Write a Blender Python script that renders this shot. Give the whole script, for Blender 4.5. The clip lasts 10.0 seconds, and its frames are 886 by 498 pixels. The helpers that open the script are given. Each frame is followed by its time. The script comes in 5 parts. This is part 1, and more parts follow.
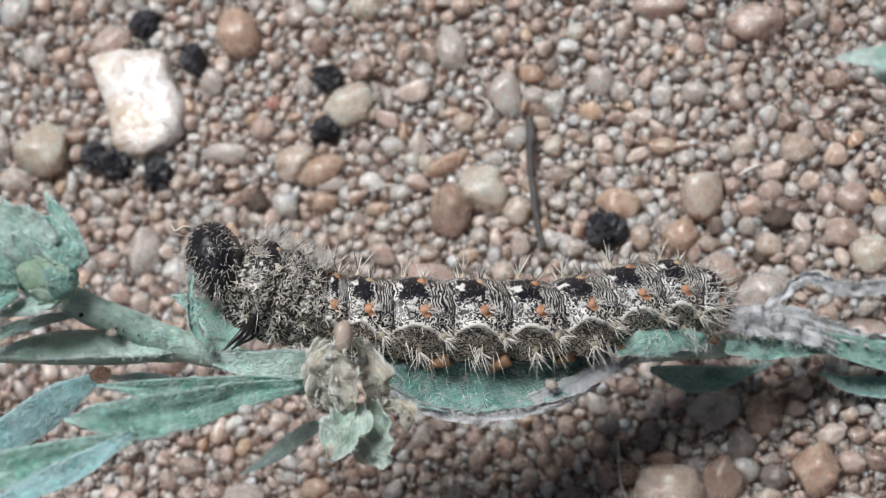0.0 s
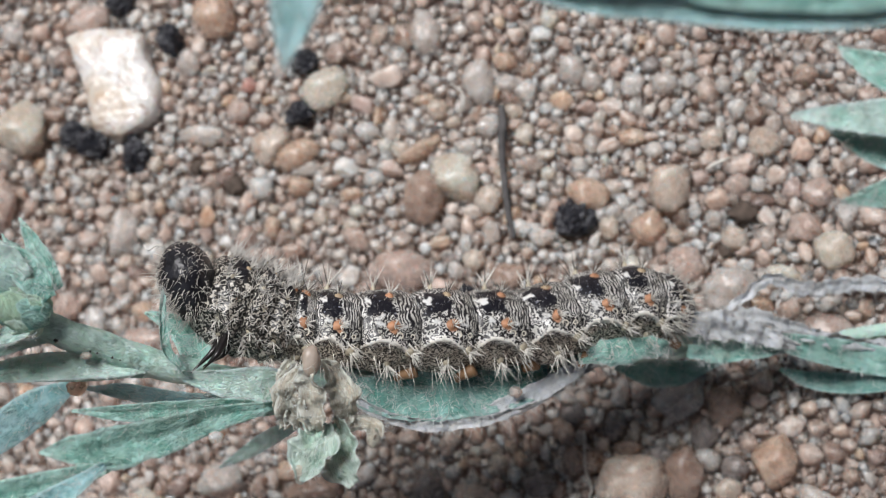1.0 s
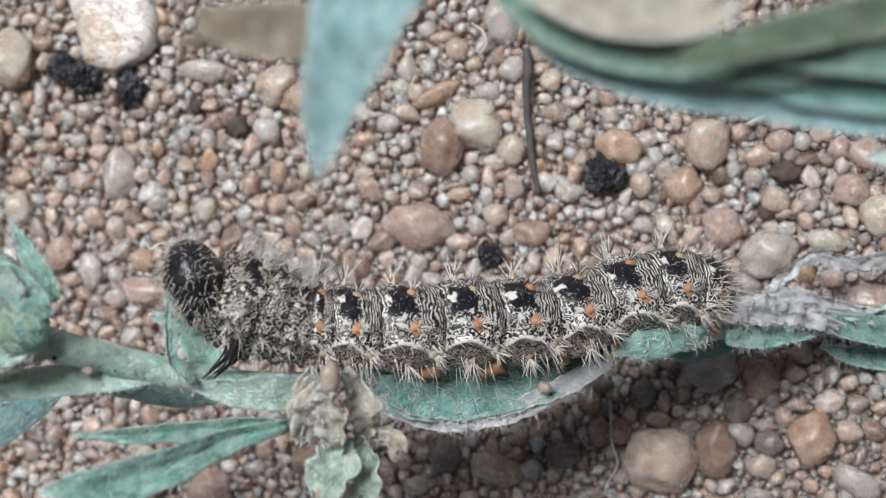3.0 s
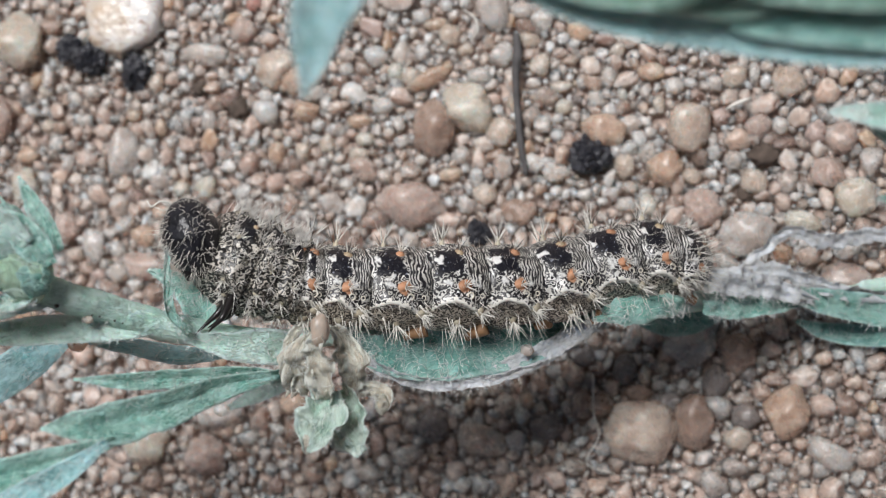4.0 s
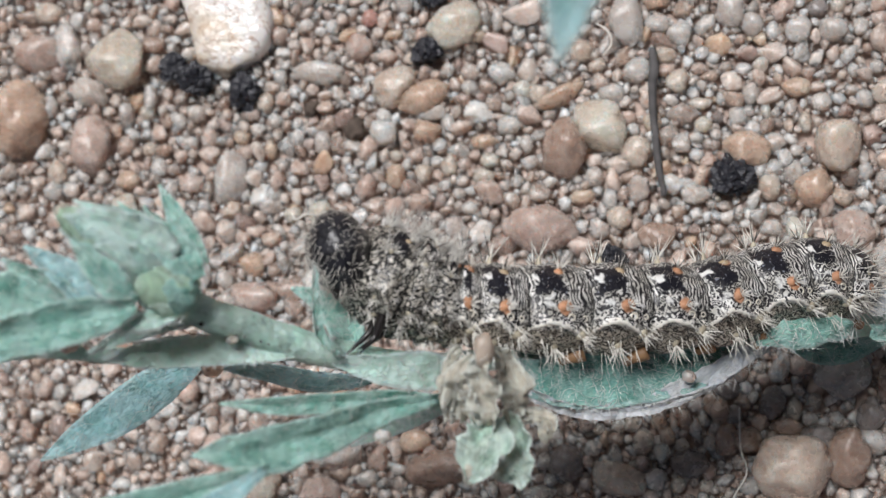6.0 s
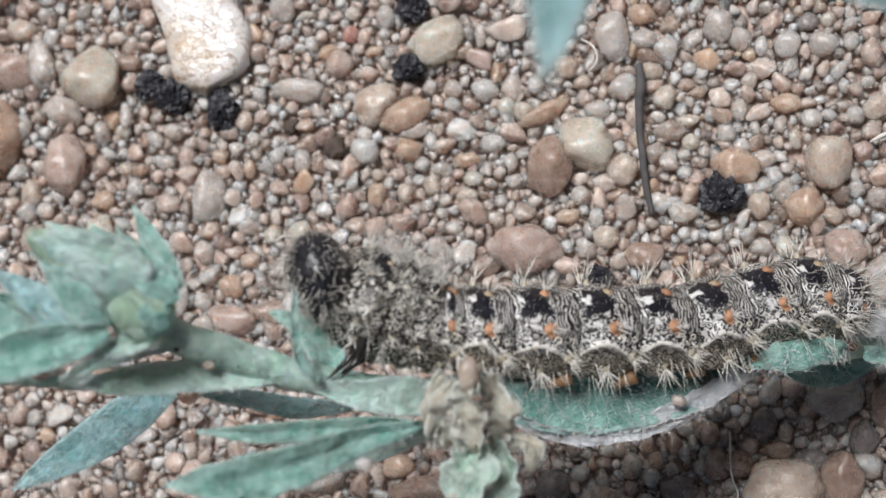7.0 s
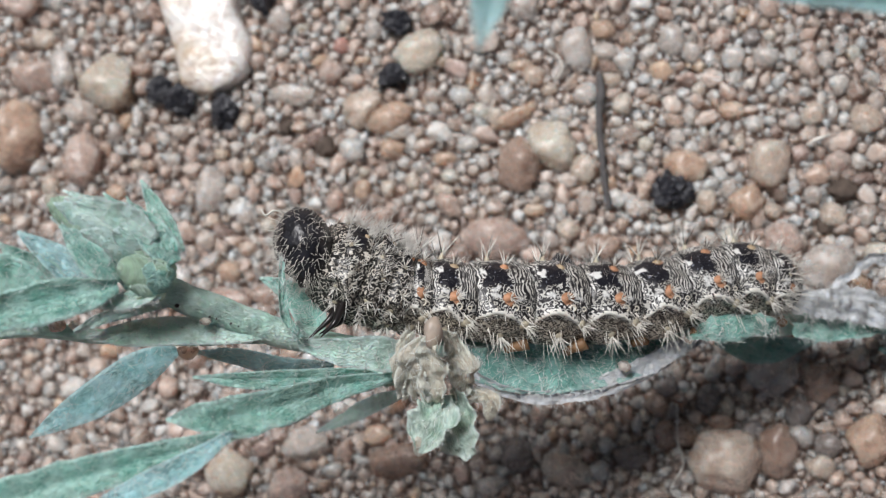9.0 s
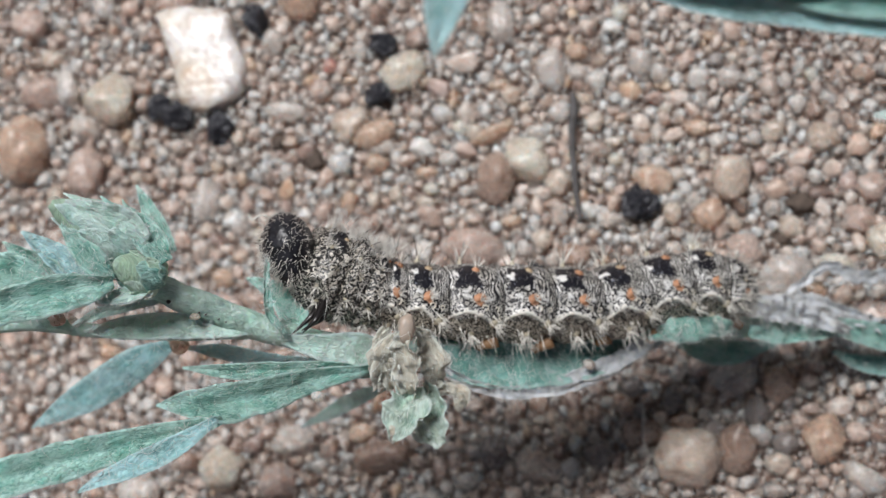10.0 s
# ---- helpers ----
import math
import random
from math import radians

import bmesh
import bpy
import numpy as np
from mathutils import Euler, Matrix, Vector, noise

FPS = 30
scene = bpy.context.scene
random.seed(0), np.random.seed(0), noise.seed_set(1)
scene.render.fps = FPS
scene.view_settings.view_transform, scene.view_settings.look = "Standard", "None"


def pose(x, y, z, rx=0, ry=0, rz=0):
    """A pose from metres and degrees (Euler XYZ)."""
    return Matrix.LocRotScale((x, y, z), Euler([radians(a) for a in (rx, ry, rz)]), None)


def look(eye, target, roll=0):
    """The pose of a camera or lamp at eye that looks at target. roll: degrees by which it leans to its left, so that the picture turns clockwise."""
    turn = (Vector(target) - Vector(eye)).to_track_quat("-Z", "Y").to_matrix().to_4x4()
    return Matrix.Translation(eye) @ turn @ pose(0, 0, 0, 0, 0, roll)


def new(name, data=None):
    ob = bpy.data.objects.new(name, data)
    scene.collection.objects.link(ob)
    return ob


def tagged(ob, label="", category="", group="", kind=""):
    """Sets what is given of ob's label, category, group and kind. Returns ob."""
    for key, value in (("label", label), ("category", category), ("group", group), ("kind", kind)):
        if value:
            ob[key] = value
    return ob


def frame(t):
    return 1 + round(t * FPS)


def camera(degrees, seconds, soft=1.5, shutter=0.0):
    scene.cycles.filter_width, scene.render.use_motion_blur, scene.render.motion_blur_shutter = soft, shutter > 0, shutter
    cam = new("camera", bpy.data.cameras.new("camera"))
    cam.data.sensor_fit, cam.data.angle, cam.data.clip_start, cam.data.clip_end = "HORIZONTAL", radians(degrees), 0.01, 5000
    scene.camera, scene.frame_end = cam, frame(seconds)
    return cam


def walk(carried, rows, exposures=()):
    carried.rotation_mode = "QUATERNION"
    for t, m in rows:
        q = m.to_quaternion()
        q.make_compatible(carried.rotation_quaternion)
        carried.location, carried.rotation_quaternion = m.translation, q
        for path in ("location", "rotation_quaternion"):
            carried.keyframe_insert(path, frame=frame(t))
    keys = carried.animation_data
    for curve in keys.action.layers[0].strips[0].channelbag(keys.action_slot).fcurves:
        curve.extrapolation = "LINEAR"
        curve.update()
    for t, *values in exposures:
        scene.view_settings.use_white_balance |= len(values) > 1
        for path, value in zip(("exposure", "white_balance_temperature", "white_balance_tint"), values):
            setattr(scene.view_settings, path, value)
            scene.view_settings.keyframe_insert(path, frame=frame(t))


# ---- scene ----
cam = camera(27.00, 10.0, 1.2)
PATH = [
    (0.0, pose(0.01557, -0.01935, 0.10838, 13.705, 11.543, 0.692)),
    (0.5, pose(0.01673, -0.01557, 0.10980, 10.587, 11.406, 0.692)),
    (1.0, pose(0.01800, -0.01034, 0.11188, 8.557, 11.548, 0.909)),
    (1.5, pose(0.01679, -0.00321, 0.11312, 4.673, 11.365, 1.357)),
    (2.0, pose(0.01586, 0.00058, 0.11094, 1.168, 11.187, 1.445)),
    (2.5, pose(0.01508, 0.00271, 0.10764, 0.480, 10.889, 1.271)),
    (2.7, pose(0.01411, 0.00341, 0.10626, 0.470, 10.880, 1.136)),
    (3.8, pose(0.01569, -0.00087, 0.10874, 2.012, 10.883, 1.886)),
    (4.0, pose(0.01605, -0.00167, 0.10989, 2.454, 11.061, 2.032)),
    (4.5, pose(0.01367, -0.00241, 0.10984, 4.182, 11.072, 1.898)),
    (5.0, pose(0.01050, -0.00341, 0.10996, 5.360, 11.050, 1.759)),
    (5.5, pose(0.00770, -0.00472, 0.10776, 4.653, 10.691, 1.969)),
    (6.8, pose(0.00602, -0.00413, 0.10290, 5.070, 10.290, 1.563)),
    (7.0, pose(0.00602, -0.00413, 0.10272, 5.263, 10.009, 1.563)),
    (7.2, pose(0.00574, -0.00449, 0.10178, 6.150, 9.370, 1.574)),
    (7.4, pose(0.00547, -0.00484, 0.10084, 5.900, 9.000, 1.586)),
    (7.5, pose(0.00533, -0.00502, 0.10037, 5.254, 8.820, 1.591)),
    (8.0, pose(0.00666, -0.00577, 0.10275, 5.553, 9.390, 1.872)),
    (8.5, pose(0.00895, -0.00675, 0.10713, 6.213, 9.982, 2.028)),
    (9.0, pose(0.01013, -0.00904, 0.11277, 7.093, 10.313, 2.360)),
    (9.5, pose(0.01227, -0.01083, 0.11667, 8.147, 10.198, 2.546)),
    (10.0, pose(0.01361, -0.01154, 0.11887, 8.276, 10.734, 2.731)),
]
walk(cam, PATH, [(0.0, -0.41, 6210, 11), (10.0, -0.41, 6210, 11)])

# ---- lens focus ----
cam.data.dof.use_dof = True
cam.data.dof.focus_distance = 0.0950
cam.data.dof.aperture_fstop = 64.0

# ---- world and sun ----
SUN_UP, SUN_AZ = 65.0, -24.0
world = bpy.data.worlds.new("sky")
scene.world = world
world.use_nodes = True
wn = world.node_tree.nodes
sky = wn.new("ShaderNodeTexSky")
sky.sky_type = "NISHITA"
sky.sun_disc = False
sky.sun_elevation = radians(SUN_UP)
sky.sun_rotation = radians(SUN_AZ)
sky.air_density, sky.dust_density, sky.ozone_density = 1.0, 6.0, 0.6
wn["Background"].inputs["Strength"].default_value = 0.030
world.node_tree.links.new(sky.outputs["Color"], wn["Background"].inputs["Color"])
sun = new("sun", bpy.data.lights.new("sun", "SUN"))
sun.data.energy = 4.9
sun.data.angle = radians(22)
sun.data.color = (1.0, 0.97, 0.93)
az, up = radians(SUN_AZ), radians(SUN_UP)
sun.matrix_world = look((math.sin(az) * math.cos(up), math.cos(az) * math.cos(up), math.sin(up)), (0, 0, 0))

MM = 0.001


# ---- materials ----
class Net:
    """A small wrapper to write node sums as calls."""

    def __init__(self, name):
        self.mat = bpy.data.materials.new(name)
        self.mat.use_nodes = True
        self.tree = self.mat.node_tree
        self.bsdf = self.tree.nodes["Principled BSDF"]

    def put(self, socket, value):
        if isinstance(value, bpy.types.NodeSocket):
            self.tree.links.new(value, socket)
        else:
            socket.default_value = value

    def node(self, kind, **inputs):
        n = self.tree.nodes.new(kind)
        for key, value in inputs.items():
            self.put(n.inputs[key.replace("_", " ")], value)
        return n

    def math(self, op, a, b=0.0, c=0.0):
        n = self.tree.nodes.new("ShaderNodeMath")
        n.operation = op
        for i, v in enumerate((a, b, c)):
            self.put(n.inputs[i], v)
        return n.outputs[0]

    def step(self, x, lo, hi):
        n = self.tree.nodes.new("ShaderNodeMapRange")
        n.interpolation_type = "SMOOTHSTEP"
        self.put(n.inputs["Value"], x)
        self.put(n.inputs["From Min"], lo)
        self.put(n.inputs["From Max"], hi)
        return n.outputs["Result"]

    def band(self, x, lo, hi, soft):
        return self.math("MULTIPLY", self.step(x, lo - soft, lo + soft), self.step(x, hi + soft, hi - soft))

    def mix(self, fac, a, b):
        n = self.tree.nodes.new("ShaderNodeMix")
        n.data_type = "RGBA"
        self.put(n.inputs[0], fac)
        self.put(n.inputs[6], a)
        self.put(n.inputs[7], b)
        return n.outputs[2]

    def noise(self, scale, detail=2.0, vector=None, rough=0.5, warp=0.0):
        n = self.node("ShaderNodeTexNoise", Scale=scale, Detail=detail, Roughness=rough, Distortion=warp)
        if vector is None:
            vector = self.node("ShaderNodeTexCoord").outputs["Object"]
        self.put(n.inputs["Vector"], vector)
        return n.outputs["Fac"]

    def ramp(self, x, stops, constant=False):
        n = self.tree.nodes.new("ShaderNodeValToRGB")
        n.color_ramp.interpolation = "CONSTANT" if constant else "LINEAR"
        while len(n.color_ramp.elements) < len(stops):
            n.color_ramp.elements.new(0.5)
        for e, (at, col) in zip(n.color_ramp.elements, stops):
            e.position = at
            e.color = (*col, 1)
        self.put(n.inputs[0], x)
        return n.outputs["Color"]

    def bump(self, height, strength, distance):
        n = self.node("ShaderNodeBump", Strength=strength, Distance=distance, Height=height)
        self.put(self.bsdf.inputs["Normal"], n.outputs["Normal"])

    def finish(self, color, rough=0.5, sss=0.0, radius=0.0004, spec=0.5):
        self.put(self.bsdf.inputs["Base Color"], color)
        self.put(self.bsdf.inputs["Roughness"], rough)
        self.put(self.bsdf.inputs["Specular IOR Level"], spec)
        if sss:
            self.put(self.bsdf.inputs["Subsurface Weight"], sss)
            self.bsdf.inputs["Subsurface Radius"].default_value = (1.0, 0.7, 0.5)
            self.bsdf.inputs["Subsurface Scale"].default_value = radius
        return self.mat


def rgb(r, g, b):
    return (r, g, b, 1.0)


GRAIN_TONES = [
    (0.00, (0.80, 0.65, 0.58)), (0.10, (0.86, 0.75, 0.69)), (0.22, (0.82, 0.67, 0.60)), (0.34, (0.90, 0.83, 0.78)),
    (0.44, (0.74, 0.60, 0.54)), (0.54, (0.85, 0.72, 0.65)), (0.64, (0.94, 0.89, 0.85)), (0.74, (0.82, 0.65, 0.56)),
    (0.80, (0.80, 0.75, 0.72)), (0.87, (0.97, 0.95, 0.92)), (0.94, (0.62, 0.50, 0.46)), (0.98, (0.84, 0.62, 0.48)),
]


def quartz(name, tone=None, island=False, dark=0.66, clear=0.30):
    """Rounded quartz sand: mottled, slightly translucent, with small pits and a soft gloss."""
    n = Net(name)
    if tone:
        base = rgb(*tone)
    else:
        pick = n.node("ShaderNodeNewGeometry").outputs["Random Per Island"] if island else n.node("ShaderNodeObjectInfo").outputs["Random"]
        base = n.ramp(pick, GRAIN_TONES, constant=True)
    geo = n.node("ShaderNodeNewGeometry").outputs["Position"]
    cloud = n.noise(900.0, 3.0, geo, 0.6)
    deep = n.node("ShaderNodeMix")
    deep.data_type = "RGBA"
    deep.blend_type = "MULTIPLY"
    n.put(deep.inputs[0], 1.0)
    n.put(deep.inputs[6], base)
    n.put(deep.inputs[7], n.ramp(cloud, [(0.30, (dark, dark * 0.92, dark * 0.86)), (0.55, (0.93, 0.91, 0.89)), (0.72, (1.12, 1.11, 1.1))]))
    specks = n.step(n.noise(3400.0, 3.0, geo, 0.7), 0.60, 0.70)
    col = n.mix(n.math("MULTIPLY", specks, 0.25), deep.outputs[2], rgb(0.12, 0.07, 0.05))
    fine = n.noise(5000.0, 3.0, geo, 0.65)
    dents = n.noise(1700.0, 2.0, geo)
    n.bump(n.math("ADD", n.math("MULTIPLY", fine, 0.7), n.math("ADD", cloud, dents)), 0.40, 0.00012)
    rough = n.math("MULTIPLY_ADD", n.noise(2200.0, 2.0, geo), 0.34, 0.10)
    if not tone:
        # some grains are milky, some nearly glass
        clear = n.math("MULTIPLY_ADD", n.math("FRACT", n.math("MULTIPLY", pick, 37.7)), 0.44, 0.18)
    n.put(n.bsdf.inputs["Transmission Weight"], clear)
    n.put(n.bsdf.inputs["IOR"], 1.5)
    mat = n.finish(col, rough, 1.0, 0.0009, 0.40)
    n.bsdf.inputs["Subsurface Radius"].default_value = (1.0, 0.86, 0.78)
    return mat


PEBBLE_TONES = {
    "cream": (0.97, 0.91, 0.81), "pale": (0.93, 0.88, 0.84), "white": (0.96, 0.95, 0.93), "rose": (0.84, 0.70, 0.64),
    "grey": (0.87, 0.83, 0.80), "tan": (0.89, 0.78, 0.69), "rust": (0.85, 0.67, 0.55), "brown": (0.62, 0.49, 0.42),
    "slate": (0.42, 0.39, 0.38), "red": (0.75, 0.47, 0.42),
}
pebble_mats = {k: quartz("quartz_" + k, v, dark=0.74, clear=0.45) for k, v in PEBBLE_TONES.items()}
grain_piece_mat = quartz("sand_grain")
grain_mat = quartz("sand_grains", island=True)


def sand_bed():
    n = Net("sand_bed")
    c = n.ramp(n.noise(1800.0, 4.0), [(0.3, (0.34, 0.25, 0.21)), (0.55, (0.54, 0.43, 0.37)), (0.75, (0.68, 0.57, 0.50))])
    n.bump(n.noise(1200.0, 3.0), 0.8, 0.0006)
    return n.finish(c, 0.8)


def slab_stone():
    n = Net("pale_stone")
    geo = n.node("ShaderNodeNewGeometry").outputs["Position"]
    warm = n.ramp(n.noise(260.0, 4.0, geo, 0.6), [(0.30, (0.56, 0.42, 0.29)), (0.40, (0.68, 0.61, 0.53)), (0.52, (0.76, 0.73, 0.70))])
    crack = n.step(n.math("ABSOLUTE", n.math("SUBTRACT", n.noise(420.0, 5.0, geo, 0.7, 0.6), 0.5)), 0.020, 0.0)
    col = n.mix(n.math("MULTIPLY", crack, 0.75), warm, rgb(0.30, 0.17, 0.10))
    n.bump(n.math("ADD", n.noise(1500.0, 4.0, geo), n.noise(500.0, 4.0, geo, 0.7, 0.6)), 0.5, 0.00025)
    return n.finish(col, 0.28, 0.3, 0.0006)


def frass_skin():
    n = Net("frass")
    geo = n.node("ShaderNodeNewGeometry").outputs["Position"]
    # black lump; the bluish and light grey stops paint in its sheen
    col = n.ramp(n.noise(3000.0, 4.0, geo, 0.7), [(0.35, (0.010, 0.010, 0.014)), (0.58, (0.025, 0.026, 0.034)), (0.74, (0.13, 0.13, 0.14))])
    n.bump(n.noise(2500.0, 4.0, geo, 0.7), 0.7, 0.0002)
    return n.finish(col, n.math("MULTIPLY_ADD", n.noise(1800.0, 2.0, geo), 0.5, 0.10))


def woolly(name, green, felt, amount):
    """Felted leaf: green skin under pale matted threads that follow the leaf's length."""
    n = Net(name)
    uv = n.node("ShaderNodeUVMap").outputs["UV"]
    sep = n.node("ShaderNodeSeparateXYZ", Vector=uv)
    warp = n.noise(1.1, 2.0, uv)
    a = n.node("ShaderNodeCombineXYZ", X=n.math("MULTIPLY", sep.outputs[0], 0.5),
               Y=n.math("MULTIPLY_ADD", warp, 2.5, n.math("MULTIPLY", sep.outputs[1], 4.0)), Z=0.0).outputs[0]
    b = n.node("ShaderNodeCombineXYZ", X=n.math("MULTIPLY", n.math("ADD", sep.outputs[0], n.math("MULTIPLY", sep.outputs[1], 0.8)), 1.4),
               Y=n.math("MULTIPLY_ADD", warp, 2.0, n.math("MULTIPLY", n.math("SUBTRACT", sep.outputs[1], n.math("MULTIPLY", sep.outputs[0], 0.5)), 3.0)), Z=3.0).outputs[0]
    t1 = n.step(n.math("ABSOLUTE", n.math("SUBTRACT", n.noise(1.9, 2.5, a, 0.6), 0.5)), 0.085, 0.01)
    t2 = n.step(n.math("ABSOLUTE", n.math("SUBTRACT", n.noise(2.1, 2.5, b, 0.6), 0.5)), 0.075, 0.01)
    threads = n.math("MAXIMUM", t1, n.math("MULTIPLY", t2, 0.8))
    clump = n.step(n.noise(0.55, 3.0, uv, 0.6), 0.30, 0.62)
    threads = n.math("MULTIPLY", threads, n.math("MULTIPLY_ADD", clump, 0.75, 0.25))
    patch = n.step(n.noise(0.9, 3.0, uv, 0.6), 0.36, 0.66)
    skin = n.mix(n.step(n.noise(0.7, 4.0, uv, 0.65), 0.3, 0.7), rgb(*[v * 0.50 for v in green]), rgb(*[min(1, v * 1.25) for v in green]))
    felted = n.mix(n.math("MULTIPLY", patch, amount), skin, rgb(*felt))
    col = n.mix(n.math("MULTIPLY", threads, 0.60), felted, rgb(*[min(0.9, v * 0.75 + w) for v, w in zip(felt, (0.22, 0.28, 0.26))]))
    # the margins carry a denser felt
    rim = n.node("ShaderNodeAttribute")
    rim.attribute_name = "rim"
    margin = n.step(n.math("MULTIPLY_ADD", n.math("SUBTRACT", n.noise(2.2, 2.0, uv), 0.5), 0.5, rim.outputs["Fac"]), 0.74, 0.98)
    col = n.mix(n.math("MULTIPLY", margin, 0.75), col, rgb(*[min(0.9, v * 0.75 + w) for v, w in zip(felt, (0.24, 0.29, 0.27))]))
    n.bump(n.math("ADD", threads, n.math("MULTIPLY", n.noise(1.5, 3.0, uv), 1.2)), 0.75, 0.00020)
    return n.finish(col, 0.7, 0.2, 0.0004, 0.3)


leaf_mat = woolly("woolly_leaf", (0.14, 0.38, 0.31), (0.46, 0.75, 0.67), 0.70)
leaf_blue = woolly("blue_grey_leaf", (0.22, 0.46, 0.47), (0.48, 0.76, 0.80), 0.78)
leaf_dark = woolly("deep_green_leaf", (0.12, 0.34, 0.29), (0.40, 0.66, 0.61), 0.50)
leaf_dry = woolly("withered_leaf", (0.66, 0.69, 0.72), (0.90, 0.92, 0.95), 0.85)
stem_mat = woolly("woolly_stem", (0.50, 0.78, 0.65), (0.68, 0.90, 0.80), 0.92)
bract_mat = woolly("papery_bract", (0.50, 0.44, 0.35), (0.72, 0.69, 0.60), 0.60)
bract_green = woolly("green_bract", (0.30, 0.46, 0.37), (0.64, 0.74, 0.66), 0.70)
bud_mat = woolly("bud_green", (0.34, 0.60, 0.50), (0.68, 0.88, 0.80), 0.85)
round_bud_mat = woolly("pale_bud_green", (0.40, 0.60, 0.42), (0.62, 0.79, 0.65), 0.45)
olive_mat = woolly("olive_leaf", (0.09, 0.16, 0.09), (0.24, 0.31, 0.21), 0.40)
deep_mat = woolly("dark_green_leaf", (0.12, 0.26, 0.20), (0.28, 0.45, 0.38), 0.5)
brown_mat = woolly("withered_brown", (0.26, 0.19, 0.13), (0.46, 0.39, 0.31), 0.50)


def plain(name, tone, rough=0.5, sss=0.0, spread=0.25, spec=0.5):
    n = Net(name)
    geo = n.node("ShaderNodeNewGeometry").outputs["Position"]
    k = n.noise(1500.0, 3.0, geo)
    col = n.mix(k, rgb(*[v * (1 - spread) for v in tone]), rgb(*[min(1, v * (1 + spread)) for v in tone]))
    return n.finish(col, rough, sss, 0.0003, spec)


fuzz_mat = plain("white_fuzz", (0.78, 0.82, 0.79), 0.6)
seta_mat = plain("pale_bristle", (0.76, 0.74, 0.68), 0.45)
white_seta = plain("white_bristle", (0.78, 0.76, 0.72), 0.45)
seta_grey = plain("grey_bristle", (0.66, 0.63, 0.57), 0.45)
orange_mat = plain("orange_wart", (0.48, 0.25, 0.14), 0.6, 0.1, 0.5)
ochre_mat = plain("ochre_wart", (0.40, 0.31, 0.20), 0.5, 0.1)
pale_wart = plain("pale_wart", (0.50, 0.45, 0.34), 0.5, 0.1)
dark_seta = plain("dark_bristle", (0.10, 0.09, 0.08), 0.4)
proleg_mat = plain("amber_foot", (0.28, 0.16, 0.08), 0.5, 0.1)
claw_mat = plain("black_claw", (0.012, 0.010, 0.010), 0.3)
ring_mat = plain("cream_ring", (0.72, 0.68, 0.58), 0.5)
twig_mat = plain("grey_twig", (0.085, 0.08, 0.08), 0.8, 0.0, 0.6)
fibre_mat = plain("white_fibre", (0.75, 0.72, 0.66), 0.5)
knob_mat = plain("tan_flower_tip", (0.42, 0.35, 0.29), 0.4, 0.3, 0.4)
crumb_mat = plain("soil_crumb", (0.10, 0.075, 0.06), 0.9, 0.0, 0.8)
speck_mat = plain("dark_speck", (0.03, 0.025, 0.02), 0.7)


def head_skin():
    n = Net("black_head")
    geo = n.node("ShaderNodeNewGeometry").outputs["Position"]
    col = n.ramp(n.noise(2200.0, 3.0, geo), [(0.35, (0.006, 0.006, 0.008)), (0.7, (0.025, 0.025, 0.032))])
    n.bump(n.noise(2600.0, 3.0, geo), 0.6, 0.00014)
    return n.finish(col, 0.34)


